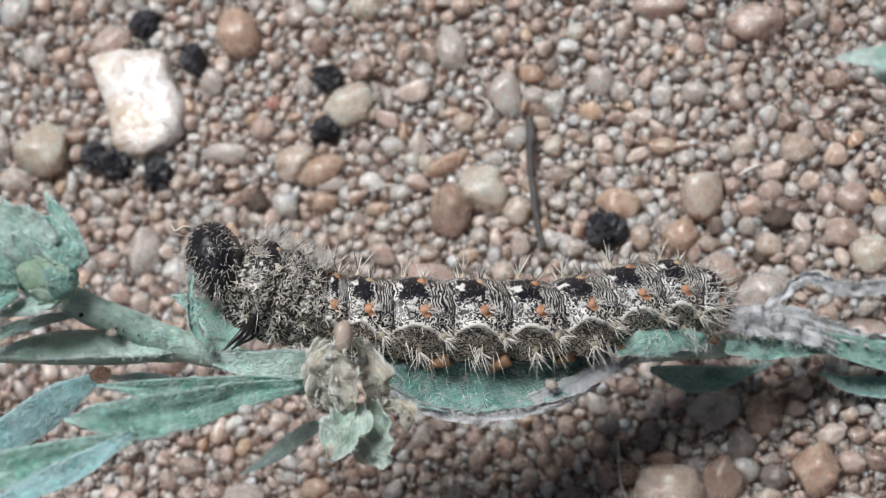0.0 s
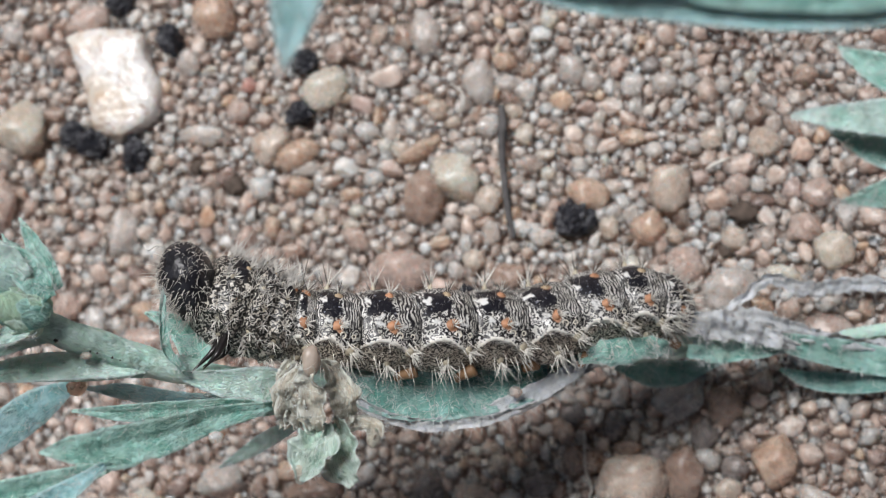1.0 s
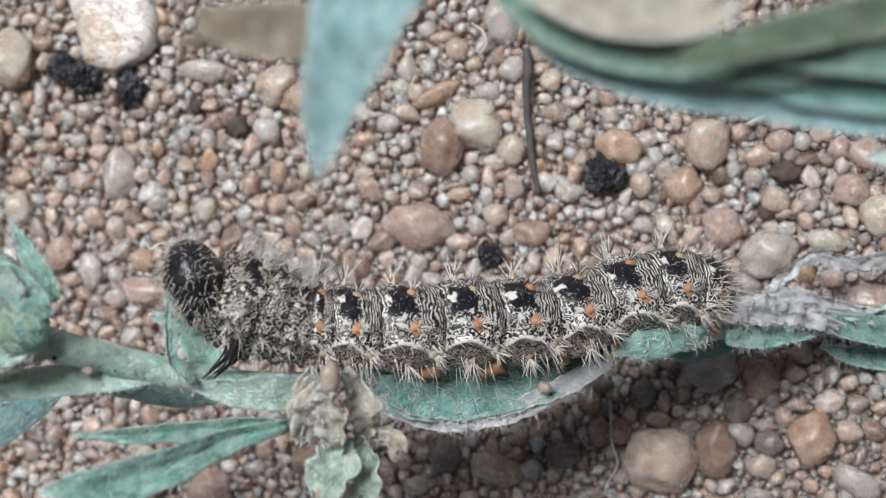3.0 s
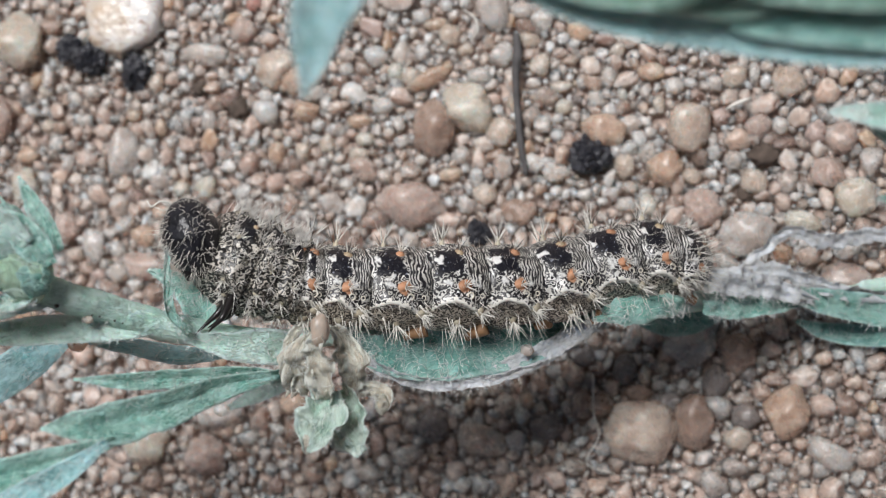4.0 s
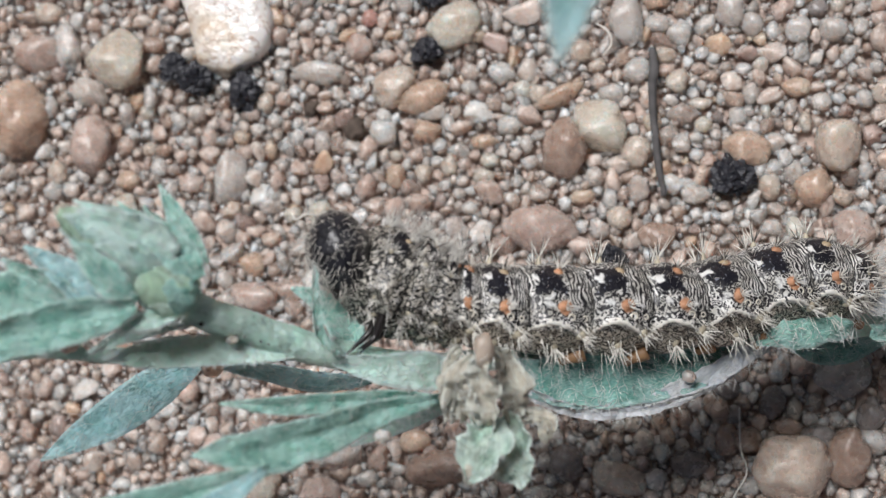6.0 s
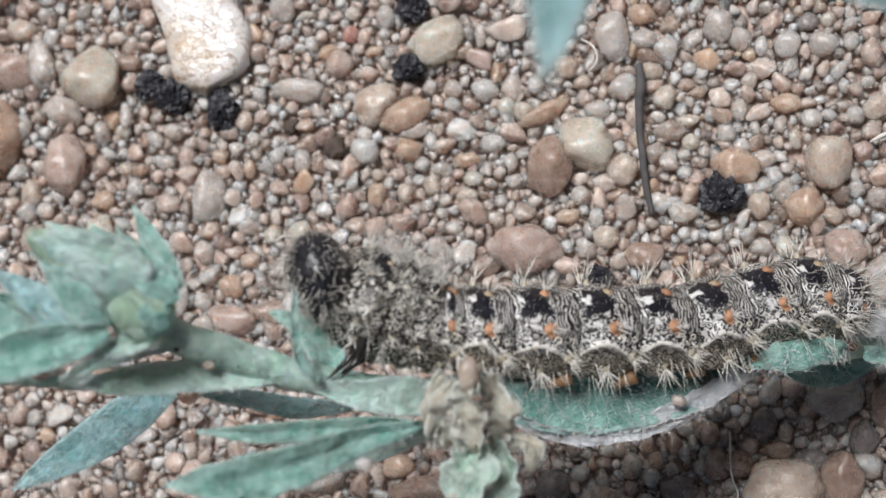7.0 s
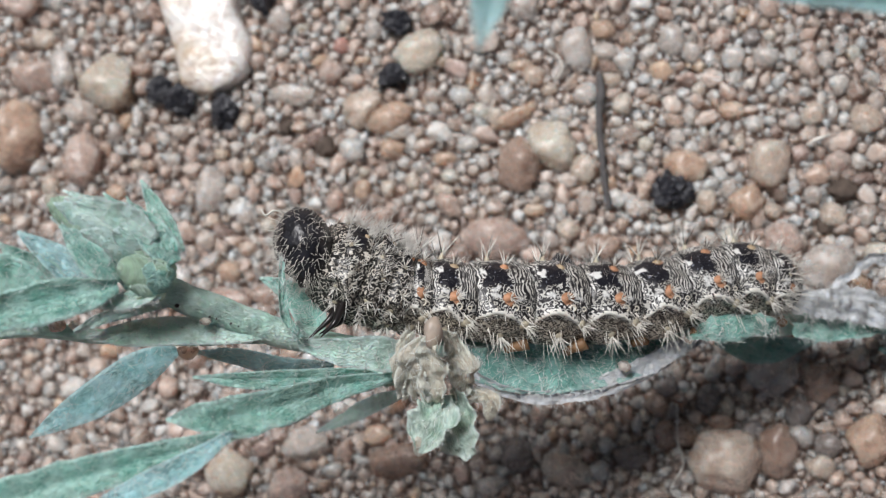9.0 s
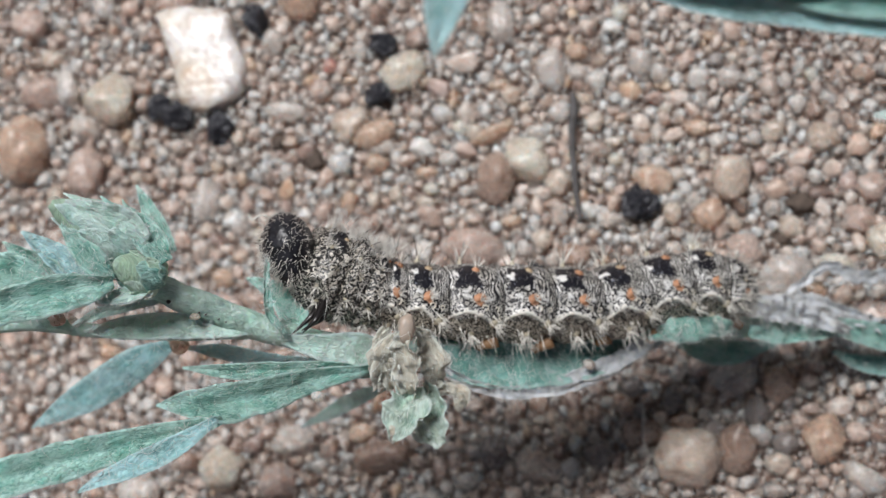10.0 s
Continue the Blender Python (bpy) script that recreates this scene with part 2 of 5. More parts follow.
def caterpillar_skin(name, shaggy):
    """Black skin with cream squiggles, hoops behind each wart row, black saddles and a cream side line.
    UV: along the segment 0 to 1, and round the body in right angles from the flank upwards."""
    n = Net(name)
    sep = n.node("ShaderNodeSeparateXYZ", Vector=n.node("ShaderNodeUVMap", ).outputs["UV"])
    u, v = sep.outputs[0], sep.outputs[1]
    geo = n.node("ShaderNodeNewGeometry").outputs["Position"]
    wob = n.noise(1500.0, 2.0, geo)
    w = n.math("SUBTRACT", wob, 0.5)
    maze = n.step(n.math("FRACT", n.math("MULTIPLY", n.noise(2200.0, 1.8, geo, 0.5), 7.0)), 0.52, 0.68)
    hoops = n.step(n.math("FRACT", n.math("MULTIPLY_ADD", w, 3.6, n.math("MULTIPLY", u, 17.0))), 0.42, 0.62)
    breaks = n.step(n.noise(3000.0, 2.0, geo), 0.38, 0.50)
    hoops = n.math("MULTIPLY", hoops, n.math("MULTIPLY_ADD", breaks, 0.8, 0.2))
    uw = n.math("MULTIPLY_ADD", w, 0.34, u)
    vw = n.math("MULTIPLY_ADD", n.math("SUBTRACT", n.noise(1700.0, 2.0, geo), 0.45), 0.36, v)
    hoop_zone = n.math("MULTIPLY", n.math("MAXIMUM", n.step(uw, 0.60, 0.66), n.step(uw, 0.10, 0.05)), n.step(vw, 0.06, 0.14))
    lines = n.mix(hoop_zone, maze, hoops)
    cream = n.mix(n.step(n.noise(900.0, 2.0, geo), 0.35, 0.65), rgb(0.42, 0.41, 0.37), rgb(0.76, 0.75, 0.72))
    black = rgb(0.018, 0.017, 0.020)
    col = n.mix(lines, black, cream)
    saddle = n.math("MULTIPLY", n.band(uw, 0.12, 0.57, 0.025), n.band(vw, 0.30, 0.78, 0.025))
    dusting = n.math("MULTIPLY", n.step(n.noise(5200.0, 1.0, geo), 0.66, 0.72), 0.5)
    col = n.mix(saddle, col, n.mix(dusting, rgb(0.007, 0.007, 0.012), rgb(0.40, 0.42, 0.50)))
    flash = n.math("MULTIPLY", n.band(uw, 0.08, 0.24, 0.025), n.band(vw, 0.50, 0.62, 0.03))
    flash2 = n.math("MULTIPLY", n.band(uw, 0.20, 0.38, 0.03), n.band(vw, 0.12, 0.22, 0.03))
    flash3 = n.math("MULTIPLY", n.band(uw, 0.60, 0.78, 0.03), n.band(vw, 0.10, 0.16, 0.03))
    col = n.mix(n.math("MAXIMUM", flash, n.math("MULTIPLY", n.math("MAXIMUM", n.math("MULTIPLY", flash2, 0.75), flash3), n.step(n.noise(2400.0, 2.0, geo), 0.36, 0.50))), col, rgb(0.80, 0.80, 0.78))
    def halo(cu, cv, r):
        du, dv = n.math("MULTIPLY", n.math("SUBTRACT", u, cu), 3.2), n.math("MULTIPLY", n.math("SUBTRACT", v, cv), 3.6)
        far = n.math("SQRT", n.math("ADD", n.math("MULTIPLY", du, du), n.math("MULTIPLY", dv, dv)))
        return n.step(n.math("MULTIPLY_ADD", w, 0.5, far), r, r - 0.16)

    col = n.mix(n.math("MAXIMUM", halo(0.53, 0.10, 0.42), n.math("MULTIPLY", halo(0.56, 0.66, 0.30), 0.7)), col, rgb(0.48, 0.25, 0.14))
    low = n.step(vw, -0.16, -0.24)
    under = n.step(n.math("FRACT", n.math("MULTIPLY", n.noise(2700.0, 1.8, geo, 0.5), 6.0)), 0.42, 0.62)
    brown = n.mix(under, rgb(0.05, 0.044, 0.037), rgb(0.50, 0.46, 0.38))
    col = n.mix(low, col, brown)
    col = n.mix(n.step(vw, -0.72, -0.86), col, rgb(0.03, 0.026, 0.022))
    if shaggy:
        col = n.mix(n.step(n.math("FRACT", n.math("MULTIPLY", n.noise(2400.0, 2.0, geo), 5.0)), 0.60, 0.76), rgb(0.018, 0.017, 0.016), rgb(0.52, 0.49, 0.43))
        col = n.mix(n.math("MULTIPLY", n.band(uw, 0.3, 0.72, 0.04), n.band(vw, 0.42, 0.85, 0.04)), col, rgb(0.008, 0.008, 0.012))
    n.bump(n.math("ADD", n.math("MULTIPLY", lines, 0.5), n.noise(2500.0, 3.0, geo)), 0.5, 0.00010)
    return n.finish(col, 0.36, 0.05, 0.0003)


head_mat = head_skin()
skin_mat = caterpillar_skin("caterpillar_skin", False)
shaggy_mat = caterpillar_skin("caterpillar_thorax", True)
ridge_mat = plain("cream_side_ridge", (0.74, 0.72, 0.66), 0.5, 0.1, 0.30)
bed_mat, slab_mat, frass_mat = sand_bed(), slab_stone(), frass_skin()


# ---- building helpers ----
def mesh_from(name, verts, faces, mats, uvs=None, smooth=True, slots=None):
    me = bpy.data.meshes.new(name)
    me.from_pydata([tuple(c * MM for c in v) for v in verts], [], faces)
    for m in (mats if isinstance(mats, (list, tuple)) else [mats]):
        me.materials.append(m)
    me.polygons.foreach_set("use_smooth", [smooth] * len(me.polygons))
    if slots:
        me.polygons.foreach_set("material_index", slots)
    if uvs:
        layer = me.uv_layers.new(name="UVMap")
        idx = np.empty(len(me.loops), dtype=np.int32)
        me.loops.foreach_get("vertex_index", idx)
        layer.data.foreach_set("uv", np.asarray(uvs, dtype=np.float32)[idx].ravel())
    me.update()
    return me


def child(name, me, parent, label="", kind=""):
    ob = new(name, me)
    ob.parent = parent
    return tagged(ob, label, kind=kind)


def empty(name, label, category, group="", at=(0, 0, 0)):
    ob = new(name)
    ob.location = [c * MM for c in at]
    ob.empty_display_size = 0.002
    return tagged(ob, label, category, group)


def ball(level):
    bm = bmesh.new()
    bmesh.ops.create_icosphere(bm, subdivisions=level, radius=1.0)
    v = np.array([x.co[:] for x in bm.verts])
    f = np.array([[q.index for q in p.verts] for p in bm.faces])
    bm.free()
    return v, f


BALL1, BALL2, BALL3, BALL4 = ball(1), ball(2), ball(3), ball(4)


def lump(base, seed, rough, square=0.0, freq=1.1, low=0.64):
    """A worn stone: the unit ball pushed in and out by noise, slightly squared off and faceted."""
    v, f = base
    out = []
    off = Vector((seed * 7.13, seed * 3.7, -seed * 5.1))
    rnd = random.Random(seed)
    planes = []
    for _ in range(8):
        d = Vector((rnd.gauss(0, 1), rnd.gauss(0, 1), rnd.gauss(0, 1))).normalized()
        planes.append((d, rnd.uniform(low, 0.94)))
    for p in v:
        q = Vector(p)
        s = 1 + rough * noise.noise(q * freq + off) + rough * 0.45 * noise.noise(q * freq * 2.4 + off)
        q *= s
        if square:
            for d, h in planes:
                over = q.dot(d) - h
                if over > 0:
                    q -= d * over * square
        out.append(q[:])
    return np.array(out), f


def smooth_path(pts, n):
    """Catmull-Rom through rows of numbers."""
    p = np.array(pts, float)
    p = np.vstack([2 * p[0] - p[1], p, 2 * p[-1] - p[-2]])
    out = []
    for s in np.linspace(0, len(p) - 3 - 1e-9, n):
        i = int(s)
        t = s - i
        a, b, c, d = p[i : i + 4]
        out.append(0.5 * (2 * b + (c - a) * t + (2 * a - 5 * b + 4 * c - d) * t * t + (3 * b - a - 3 * c + d) * t**3))
    return np.array(out)


def unit(v):
    return v / (np.linalg.norm(v) + 1e-12)


def tube_geometry(path, radii, sides, verts, faces, uvs=None):
    """Adds one closed tapered tube to the lists."""
    base = len(verts)
    n = len(path)
    side = None
    run = 0.0
    for i in range(n):
        t = unit(path[min(i + 1, n - 1)] - path[max(i - 1, 0)])
        if side is None:
            side = unit(np.cross(t, (0.31, 0.17, 0.93) if abs(t[2]) < 0.9 else (1.0, 0, 0)))
        side = unit(side - t * side.dot(t))
        other = np.cross(t, side)
        if i:
            run += np.linalg.norm(path[i] - path[i - 1])
        for k in range(sides):
            a = 2 * math.pi * k / sides
            verts.append(path[i] + radii[i] * (math.cos(a) * side + math.sin(a) * other))
            if uvs is not None:
                uvs.append((run, a * radii[i]))
    for i in range(n - 1):
        for k in range(sides):
            k2 = (k + 1) % sides
            faces.append((base + i * sides + k, base + i * sides + k2, base + (i + 1) * sides + k2, base + (i + 1) * sides + k))
    faces.append(tuple(base + k for k in reversed(range(sides))))
    faces.append(tuple(base + (n - 1) * sides + k for k in range(sides)))


def tube(name, pts, sides, mat, parent=None, label="", n=24, wobble=0.0, kind=""):
    rows = smooth_path(pts, n)
    verts, faces, uvs = [], [], []
    path, rad = rows[:, :3], rows[:, 3].clip(0.004)
    if wobble:
        path = path + np.array([noise.noise_vector(Vector(p) * 0.8)[:] for p in path]) * wobble
    tube_geometry(path, rad, sides, verts, faces, uvs)
    me = mesh_from(name, verts, faces, mat, uvs)
    if parent:
        return child(name, me, parent, label, kind)
    return tagged(new(name, me), label)


def hairs(name, roots, mat, parent, radius=0.018, label="", sides=3, steps=3):
    """Fine tapered hairs in one mesh: roots are (place, way, length, bend)."""
    verts, faces = [], []
    for p, d, length, bend in roots:
        p, d, bend = np.array(p), unit(np.array(d)), np.array(bend)
        path = [p + d * length * s + bend * length * s * s for s in np.linspace(0, 1, steps + 1)]
        rad = [radius * (1 - 0.8 * s) for s in np.linspace(0, 1, steps + 1)]
        tube_geometry(path, rad, sides, verts, faces)
    return child(name, mesh_from(name, verts, faces, mat), parent, label, "stuff")


VIEW = unit(np.array((0.13, -0.06, 1.0)))


def leaf(name, pts, mat, parent, label="", cup=0.25, twist=0.0, wave=0.12, thick=0.10, fuzz=70, rows=30, cols=11, seed=1, keel=0.0, ragged=0.0, mat_hairs=90, hair=0.014, face=None):
    """A leaf along its midrib: rows of x, y, z and half width in millimetres. cup lifts its edges, twist turns it about the rib."""
    rnd = random.Random(seed)
    line = smooth_path(pts, rows)
    top, low, uvs, nrm = [], [], [], []
    run = 0.0
    for i in range(rows):
        p, w = line[i, :3], max(line[i, 3], 0.02)
        t = unit(line[min(i + 1, rows - 1), :3] - line[max(i - 1, 0), :3])
        if i:
            run += np.linalg.norm(p - line[i - 1, :3])
        s = unit(np.cross(VIEW if face is None else face, t))
        nn = np.cross(t, s)
        a = radians(twist if np.isscalar(twist) else np.interp(i / (rows - 1), (0, 1), twist))
        s, nn = math.cos(a) * s + math.sin(a) * nn, math.cos(a) * nn - math.sin(a) * s
        for j in range(cols):
            k = 2 * j / (cols - 1) - 1
            edge = w * (1 + ragged * noise.noise(Vector((run * 1.7, seed * 3.1 + (5 if k > 0 else 0), 0.3))))
            lift = cup * w * k * k - keel * w * math.exp(-((k / 0.18) ** 2)) + wave * noise.noise(Vector((run * 0.9, k * 1.2 + seed, 0))) + wave * abs(k) * noise.noise(Vector((run * 2.2, (3 if k > 0 else -3) + seed, 4)))
            q = p + s * edge * k + nn * lift
            th = thick * (1.05 - 0.75 * k * k) * min(1.0, 0.25 + 2.5 * w)
            top.append(q + nn * th * 0.5)
            low.append(q - nn * th * 0.5)
            uvs.append((run + seed * 11.3, edge * k + seed * 4.7))
            nrm.append(nn)
    verts = top + low
    n = rows * cols
    faces = []
    for i in range(rows - 1):
        for j in range(cols - 1):
            a, b, c, d = i * cols + j, i * cols + j + 1, (i + 1) * cols + j + 1, (i + 1) * cols + j
            faces.append((a, b, c, d))
            faces.append((n + d, n + c, n + b, n + a))
    rim = [j for j in range(cols)] + [i * cols + cols - 1 for i in range(1, rows)] + [(rows - 1) * cols + j for j in range(cols - 2, -1, -1)] + [i * cols for i in range(rows - 2, 0, -1)]
    for a, b in zip(rim, rim[1:] + rim[:1]):
        faces.append((b, a, n + a, n + b))
    ob = child(name, mesh_from(name, verts, faces, mat, uvs + uvs), parent, label)
    edge_of = [max(abs(2 * j / (cols - 1) - 1), 1.3 * i / (rows - 1) - 0.3) for i in range(rows) for j in range(cols)]
    ob.data.attributes.new("rim", "FLOAT", "POINT").data.foreach_set("value", edge_of + edge_of)
    if fuzz:
        roots = []
        for _ in range(fuzz):
            i = rnd.randrange(1, rows - 1)
            j = rnd.choice((0, 0, cols - 1, cols - 1, rnd.randrange(cols)))
            out = (top[i * cols + cols - 1] - top[i * cols]) * (1 if j > cols / 2 else -1)
            along = line[min(i + 1, rows - 1), :3] - line[i - 1, :3]
            d = unit(out) * rnd.uniform(0.2, 1) + unit(along) * rnd.uniform(-0.3, 1.0) + nrm[i * cols + j] * rnd.uniform(0, 0.9)
            roots.append((top[i * cols + j], d, rnd.uniform(0.10, 0.30), np.array((rnd.uniform(-0.7, 0.7), rnd.uniform(-0.7, 0.7), rnd.uniform(-0.4, 0.2)))))
        for _ in range(mat_hairs):
            i, j = rnd.randrange(1, rows - 1), rnd.randrange(cols)
            nn = nrm[i * cols + j]
            d = np.array((rnd.gauss(0, 1), rnd.gauss(0, 1), rnd.gauss(0, 1)))
            d, e = unit(d - nn * d.dot(nn)), None
            e = np.cross(nn, d) * rnd.uniform(-1.3, 1.3)
            roots.append((top[i * cols + j] + nn * 0.02, d + nn * 0.12, rnd.uniform(0.3, 0.8), e - nn * 0.10))
        hairs("fuzz", roots, fuzz_mat, ob, hair, "fine white leaf hairs", steps=4)
    return ob


# ---- ground ----
def ground():
    cuts = [-250.0, -60.0] + list(np.linspace(-58, 50, 55)) + [52.0, 250.0]
    verts, faces = [], []
    for y in cuts:
        for x in cuts:
            verts.append((x, y, -0.55 + (0.15 * noise.noise(Vector((x * 0.3, y * 0.3, 0))) if abs(x) < 60 and abs(y) < 60 else 0)))
    m = len(cuts)
    for j in range(m - 1):
        for i in range(m - 1):
            faces.append((j * m + i, j * m + i + 1, (j + 1) * m + i + 1, (j + 1) * m + i))
    return tagged(new("ground", mesh_from("ground", verts, faces, bed_mat)), "coarse brown sand and grit under the plant", "sand", kind="structure")


sand = ground()
taken = []


def pebble(x, y, a, b, turn, tone):
    """A loose pebble of half axes a, b, half sunk in the sand."""
    seed = len(taken) + 11
    v, f = lump(BALL3 if max(a, b) < 1.0 else BALL4, seed, 0.24, 0.55, 1.2, 0.62)
    c = 0.72 * min(a, b) + 0.12 * max(a, b)
    v = v * np.array((a, b, c))
    ob = new("pebble", mesh_from("pebble", v.tolist(), f.tolist(), pebble_mats[tone]))
    ob.matrix_world = pose(x * MM, y * MM, (0.42 * c - 0.12) * MM, random.Random(seed).uniform(-10, 10), 0, turn)
    words = {"cream": "smooth cream quartz pebble lying in the sand", "pale": "pale translucent quartz pebble lying in the sand",
             "white": "small bright white quartz pebble in the sand", "rose": "rounded pinkish brown pebble in the sand",
             "grey": "greyish translucent quartz pebble in the sand", "tan": "rounded tan quartz pebble in the sand",
             "rust": "worn rust-orange pebble in the sand", "brown": "dull dark brown pebble half sunk in sand",
             "slate": "dark grey-brown pebble half sunk in sand", "red": "small reddish pebble among sand grains"}
    tagged(ob, words[tone], "pebble", "pebbles in the sand")
    taken.append((x, y, a, b, radians(turn)))
    return ob


def frass(x, y, r):
    """A dropping: a black, crumbly lump of folded flakes with sharp edges."""
    seed = len(taken) + 300
    v, f = lump(BALL4, seed, 0.34, 0.8, 1.7, 0.50)
    off = Vector((seed * 1.7, 0, 0))
    out = []
    for p in v:
        q = Vector(p)
        fold = 0.30 - abs(noise.noise(q * 2.3 + off)) - 0.55 * abs(noise.noise(q * 5.2 + off))
        cell = noise.noise(Vector([math.floor(c * 3.0 + noise.noise(q * 2 + off)) for c in q]) * 7.3 + off)
        out.append(p * (1.0 + 0.55 * fold + 0.13 * cell))
    v = np.array(out) * np.array((r * 1.12, r * 0.92, r * 0.8))
    ob = new("frass_pellet", mesh_from("frass_pellet", v.tolist(), f.tolist(), frass_mat, smooth=False))
    ob.matrix_world = pose(x * MM, y * MM, 0.40 * r * MM, 0, 0, seed * 37 % 180)
    tagged(ob, "black crumbly caterpillar dropping on the sand", "frass", "caterpillar droppings")
    taken.append((x, y, r, r, 0.0))


pebble(-33.59, 14.77, 2.05, 1.89, 2, "cream")
pebble(-35.37, 12.86, 1.30, 0.88, -18, "pale")
pebble(-35.05, 9.74, 1.36, 1.82, 2, "rose")
pebble(-26.22, 7.85, 1.02, 1.60, -3, "grey")
pebble(-28.97, 9.87, 0.64, 0.45, -8, "pale")
pebble(-17.06, 10.56, 0.85, 0.92, 2, "white")
pebble(-20.71, 9.97, 0.54, 0.73, 2, "grey")
pebble(-16.44, 13.34, 1.39, 1.17, 22, "tan")
pebble(-14.81, 12.70, 1.64, 0.95, 24, "rust")
pebble(-10.12, 14.07, 0.91, 0.63, -13, "white")
pebble(-9.66, 11.03, 0.72, 0.63, 2, "white")
pebble(-12.91, 16.86, 1.64, 1.33, 32, "cream")
pebble(-14.42, 10.63, 0.91, 0.79, 2, "rust")
pebble(-6.38, 9.62, 1.43, 1.80, -8, "brown")
pebble(-4.32, 10.98, 1.74, 1.49, -28, "cream")
pebble(-2.28, 9.42, 0.93, 1.11, -18, "tan")
pebble(0.06, 16.31, 0.74, 0.77, 2, "white")
pebble(-2.37, 14.21, 0.81, 0.87, 2, "grey")
pebble(-3.75, 12.96, 0.78, 0.56, 2, "pale")
pebble(3.99, 9.77, 1.38, 0.98, -8, "rust")
pebble(6.11, 9.25, 0.46, 0.55, 2, "white")
pebble(9.09, 10.10, 1.55, 1.70, 2, "tan")
pebble(7.78, 7.55, 1.21, 1.09, 2, "rust")
pebble(5.29, 7.62, 0.67, 0.85, 2, "tan")
pebble(1.14, 7.18, 1.01, 0.67, -6, "pale")
pebble(-0.05, 13.64, 0.68, 0.74, 2, "tan")
pebble(4.15, 12.86, 0.55, 0.67, 2, "pale")
pebble(-7.61, 5.01, 2.17, 1.46, 2, "rose")
pebble(-5.28, 5.20, 0.43, 0.43, -28, "white")
pebble(-3.67, 6.77, 0.43, 0.62, 2, "grey")
pebble(-3.13, 5.69, 0.83, 0.68, 2, "tan")
pebble(-23.67, 6.81, 0.51, 0.45, 2, "white")
pebble(-22.35, 5.64, 0.60, 0.51, 2, "cream")
pebble(-24.69, 2.73, 0.95, 0.79, -18, "rust")
pebble(-24.45, 0.83, 1.43, 0.95, -8, "rose")
pebble(-26.36, 1.75, 0.54, 0.54, 2, "white")
pebble(-20.72, 5.81, 0.76, 0.76, 2, "cream")
pebble(-28.70, 7.44, 0.80, 0.64, -13, "rose")
pebble(-30.75, 8.36, 0.55, 0.58, 2, "grey")
pebble(12.55, 3.75, 1.74, 1.38, 2, "grey")
pebble(9.67, -2.92, 1.50, 1.26, 2, "grey")
pebble(11.16, -6.45, 0.98, 0.84, 2, "grey")
pebble(6.92, -8.07, 2.25, 2.16, -28, "tan")
pebble(9.71, -7.30, 1.43, 1.79, 2, "brown")
pebble(1.10, -8.11, 1.12, 0.85, 2, "slate")
pebble(-2.81, -8.99, 1.58, 1.00, -8, "tan")
pebble(-5.74, -8.33, 1.04, 1.04, 2, "slate")
pebble(-0.42, -7.50, 0.52, 0.61, 2, "cream")
pebble(-13.03, -8.88, 2.04, 1.11, 12, "brown")
pebble(-19.08, -8.15, 1.56, 1.19, 2, "pale")
pebble(-14.65, -7.39, 0.99, 0.68, 2, "rust")
pebble(12.49, -8.19, 0.89, 0.83, 2, "tan")
pebble(17.13, 7.53, 1.06, 0.96, 1, "rose")
pebble(15.92, 4.61, 1.16, 0.71, -9, "cream")
pebble(9.84, 5.24, 1.24, 1.11, 1, "rose")
pebble(5.45, 5.30, 0.66, 0.59, 1, "pale")
pebble(6.76, 5.32, 0.56, 0.69, 1, "cream")
pebble(9.82, 6.22, 0.52, 0.39, 21, "white")
pebble(13.53, 5.21, 0.55, 0.49, 1, "white")
pebble(18.35, 1.29, 1.48, 0.96, -4, "rose")
pebble(-0.84, 4.79, 1.16, 0.80, 1, "brown")
pebble(15.21, -6.53, 1.35, 1.77, 1, "rust")
pebble(17.78, -9.00, 1.48, 0.90, -24, "pale")
pebble(-20.06, -10.81, 1.37, 1.23, -29, "rose")
pebble(-29.86, 3.05, 0.94, 1.01, 1, "rose")
pebble(-26.30, 0.35, 0.76, 0.69, 1, "pale")
pebble(-32.71, 5.62, 0.98, 1.26, 1, "cream")
pebble(-27.98, 1.87, 0.76, 1.18, 11, "grey")
pebble(3.24, -6.67, 0.72, 0.99, 1, "brown")
pebble(8.04, -1.42, 0.65, 0.46, 1, "grey")
pebble(-20.61, 22.14, 1.47, 1.91, 11, "rust")
pebble(-12.15, 23.53, 1.16, 0.94, 1, "cream")
pebble(-36.30, 24.72, 1.13, 1.36, 1, "white")
pebble(-22.20, 18.95, 0.80, 0.95, 1, "grey")
pebble(-6.39, 20.31, 1.00, 1.57, 9, "grey")
pebble(-2.94, 17.13, 1.06, 1.48, 11, "grey")
pebble(-1.34, 18.41, 0.85, 0.63, 1, "rust")
pebble(12.63, 20.81, 1.80, 1.17, 11, "rose")
pebble(6.80, 22.37, 1.68, 0.91, 1, "rose")
pebble(14.75, 12.71, 1.08, 0.95, 1, "tan")
pebble(18.76, 6.12, 1.33, 1.13, -19, "cream")
pebble(-18.16, 17.39, 0.58, 0.54, 1, "red")
pebble(2.90, 17.72, 0.87, 1.05, 1, "grey")
pebble(1.51, 20.95, 0.70, 0.70, 1, "cream")
pebble(17.92, 9.49, 1.00, 1.07, 1, "rose")
pebble(-21.05, 14.14, 1.66, 0.72, -7, "pale")
pebble(-16.65, 23.25, 0.73, 0.73, 1, "pale")
pebble(-34.66, 21.43, 0.90, 0.82, 1, "grey")
pebble(-29.35, 22.09, 1.49, 0.97, 21, "rose")
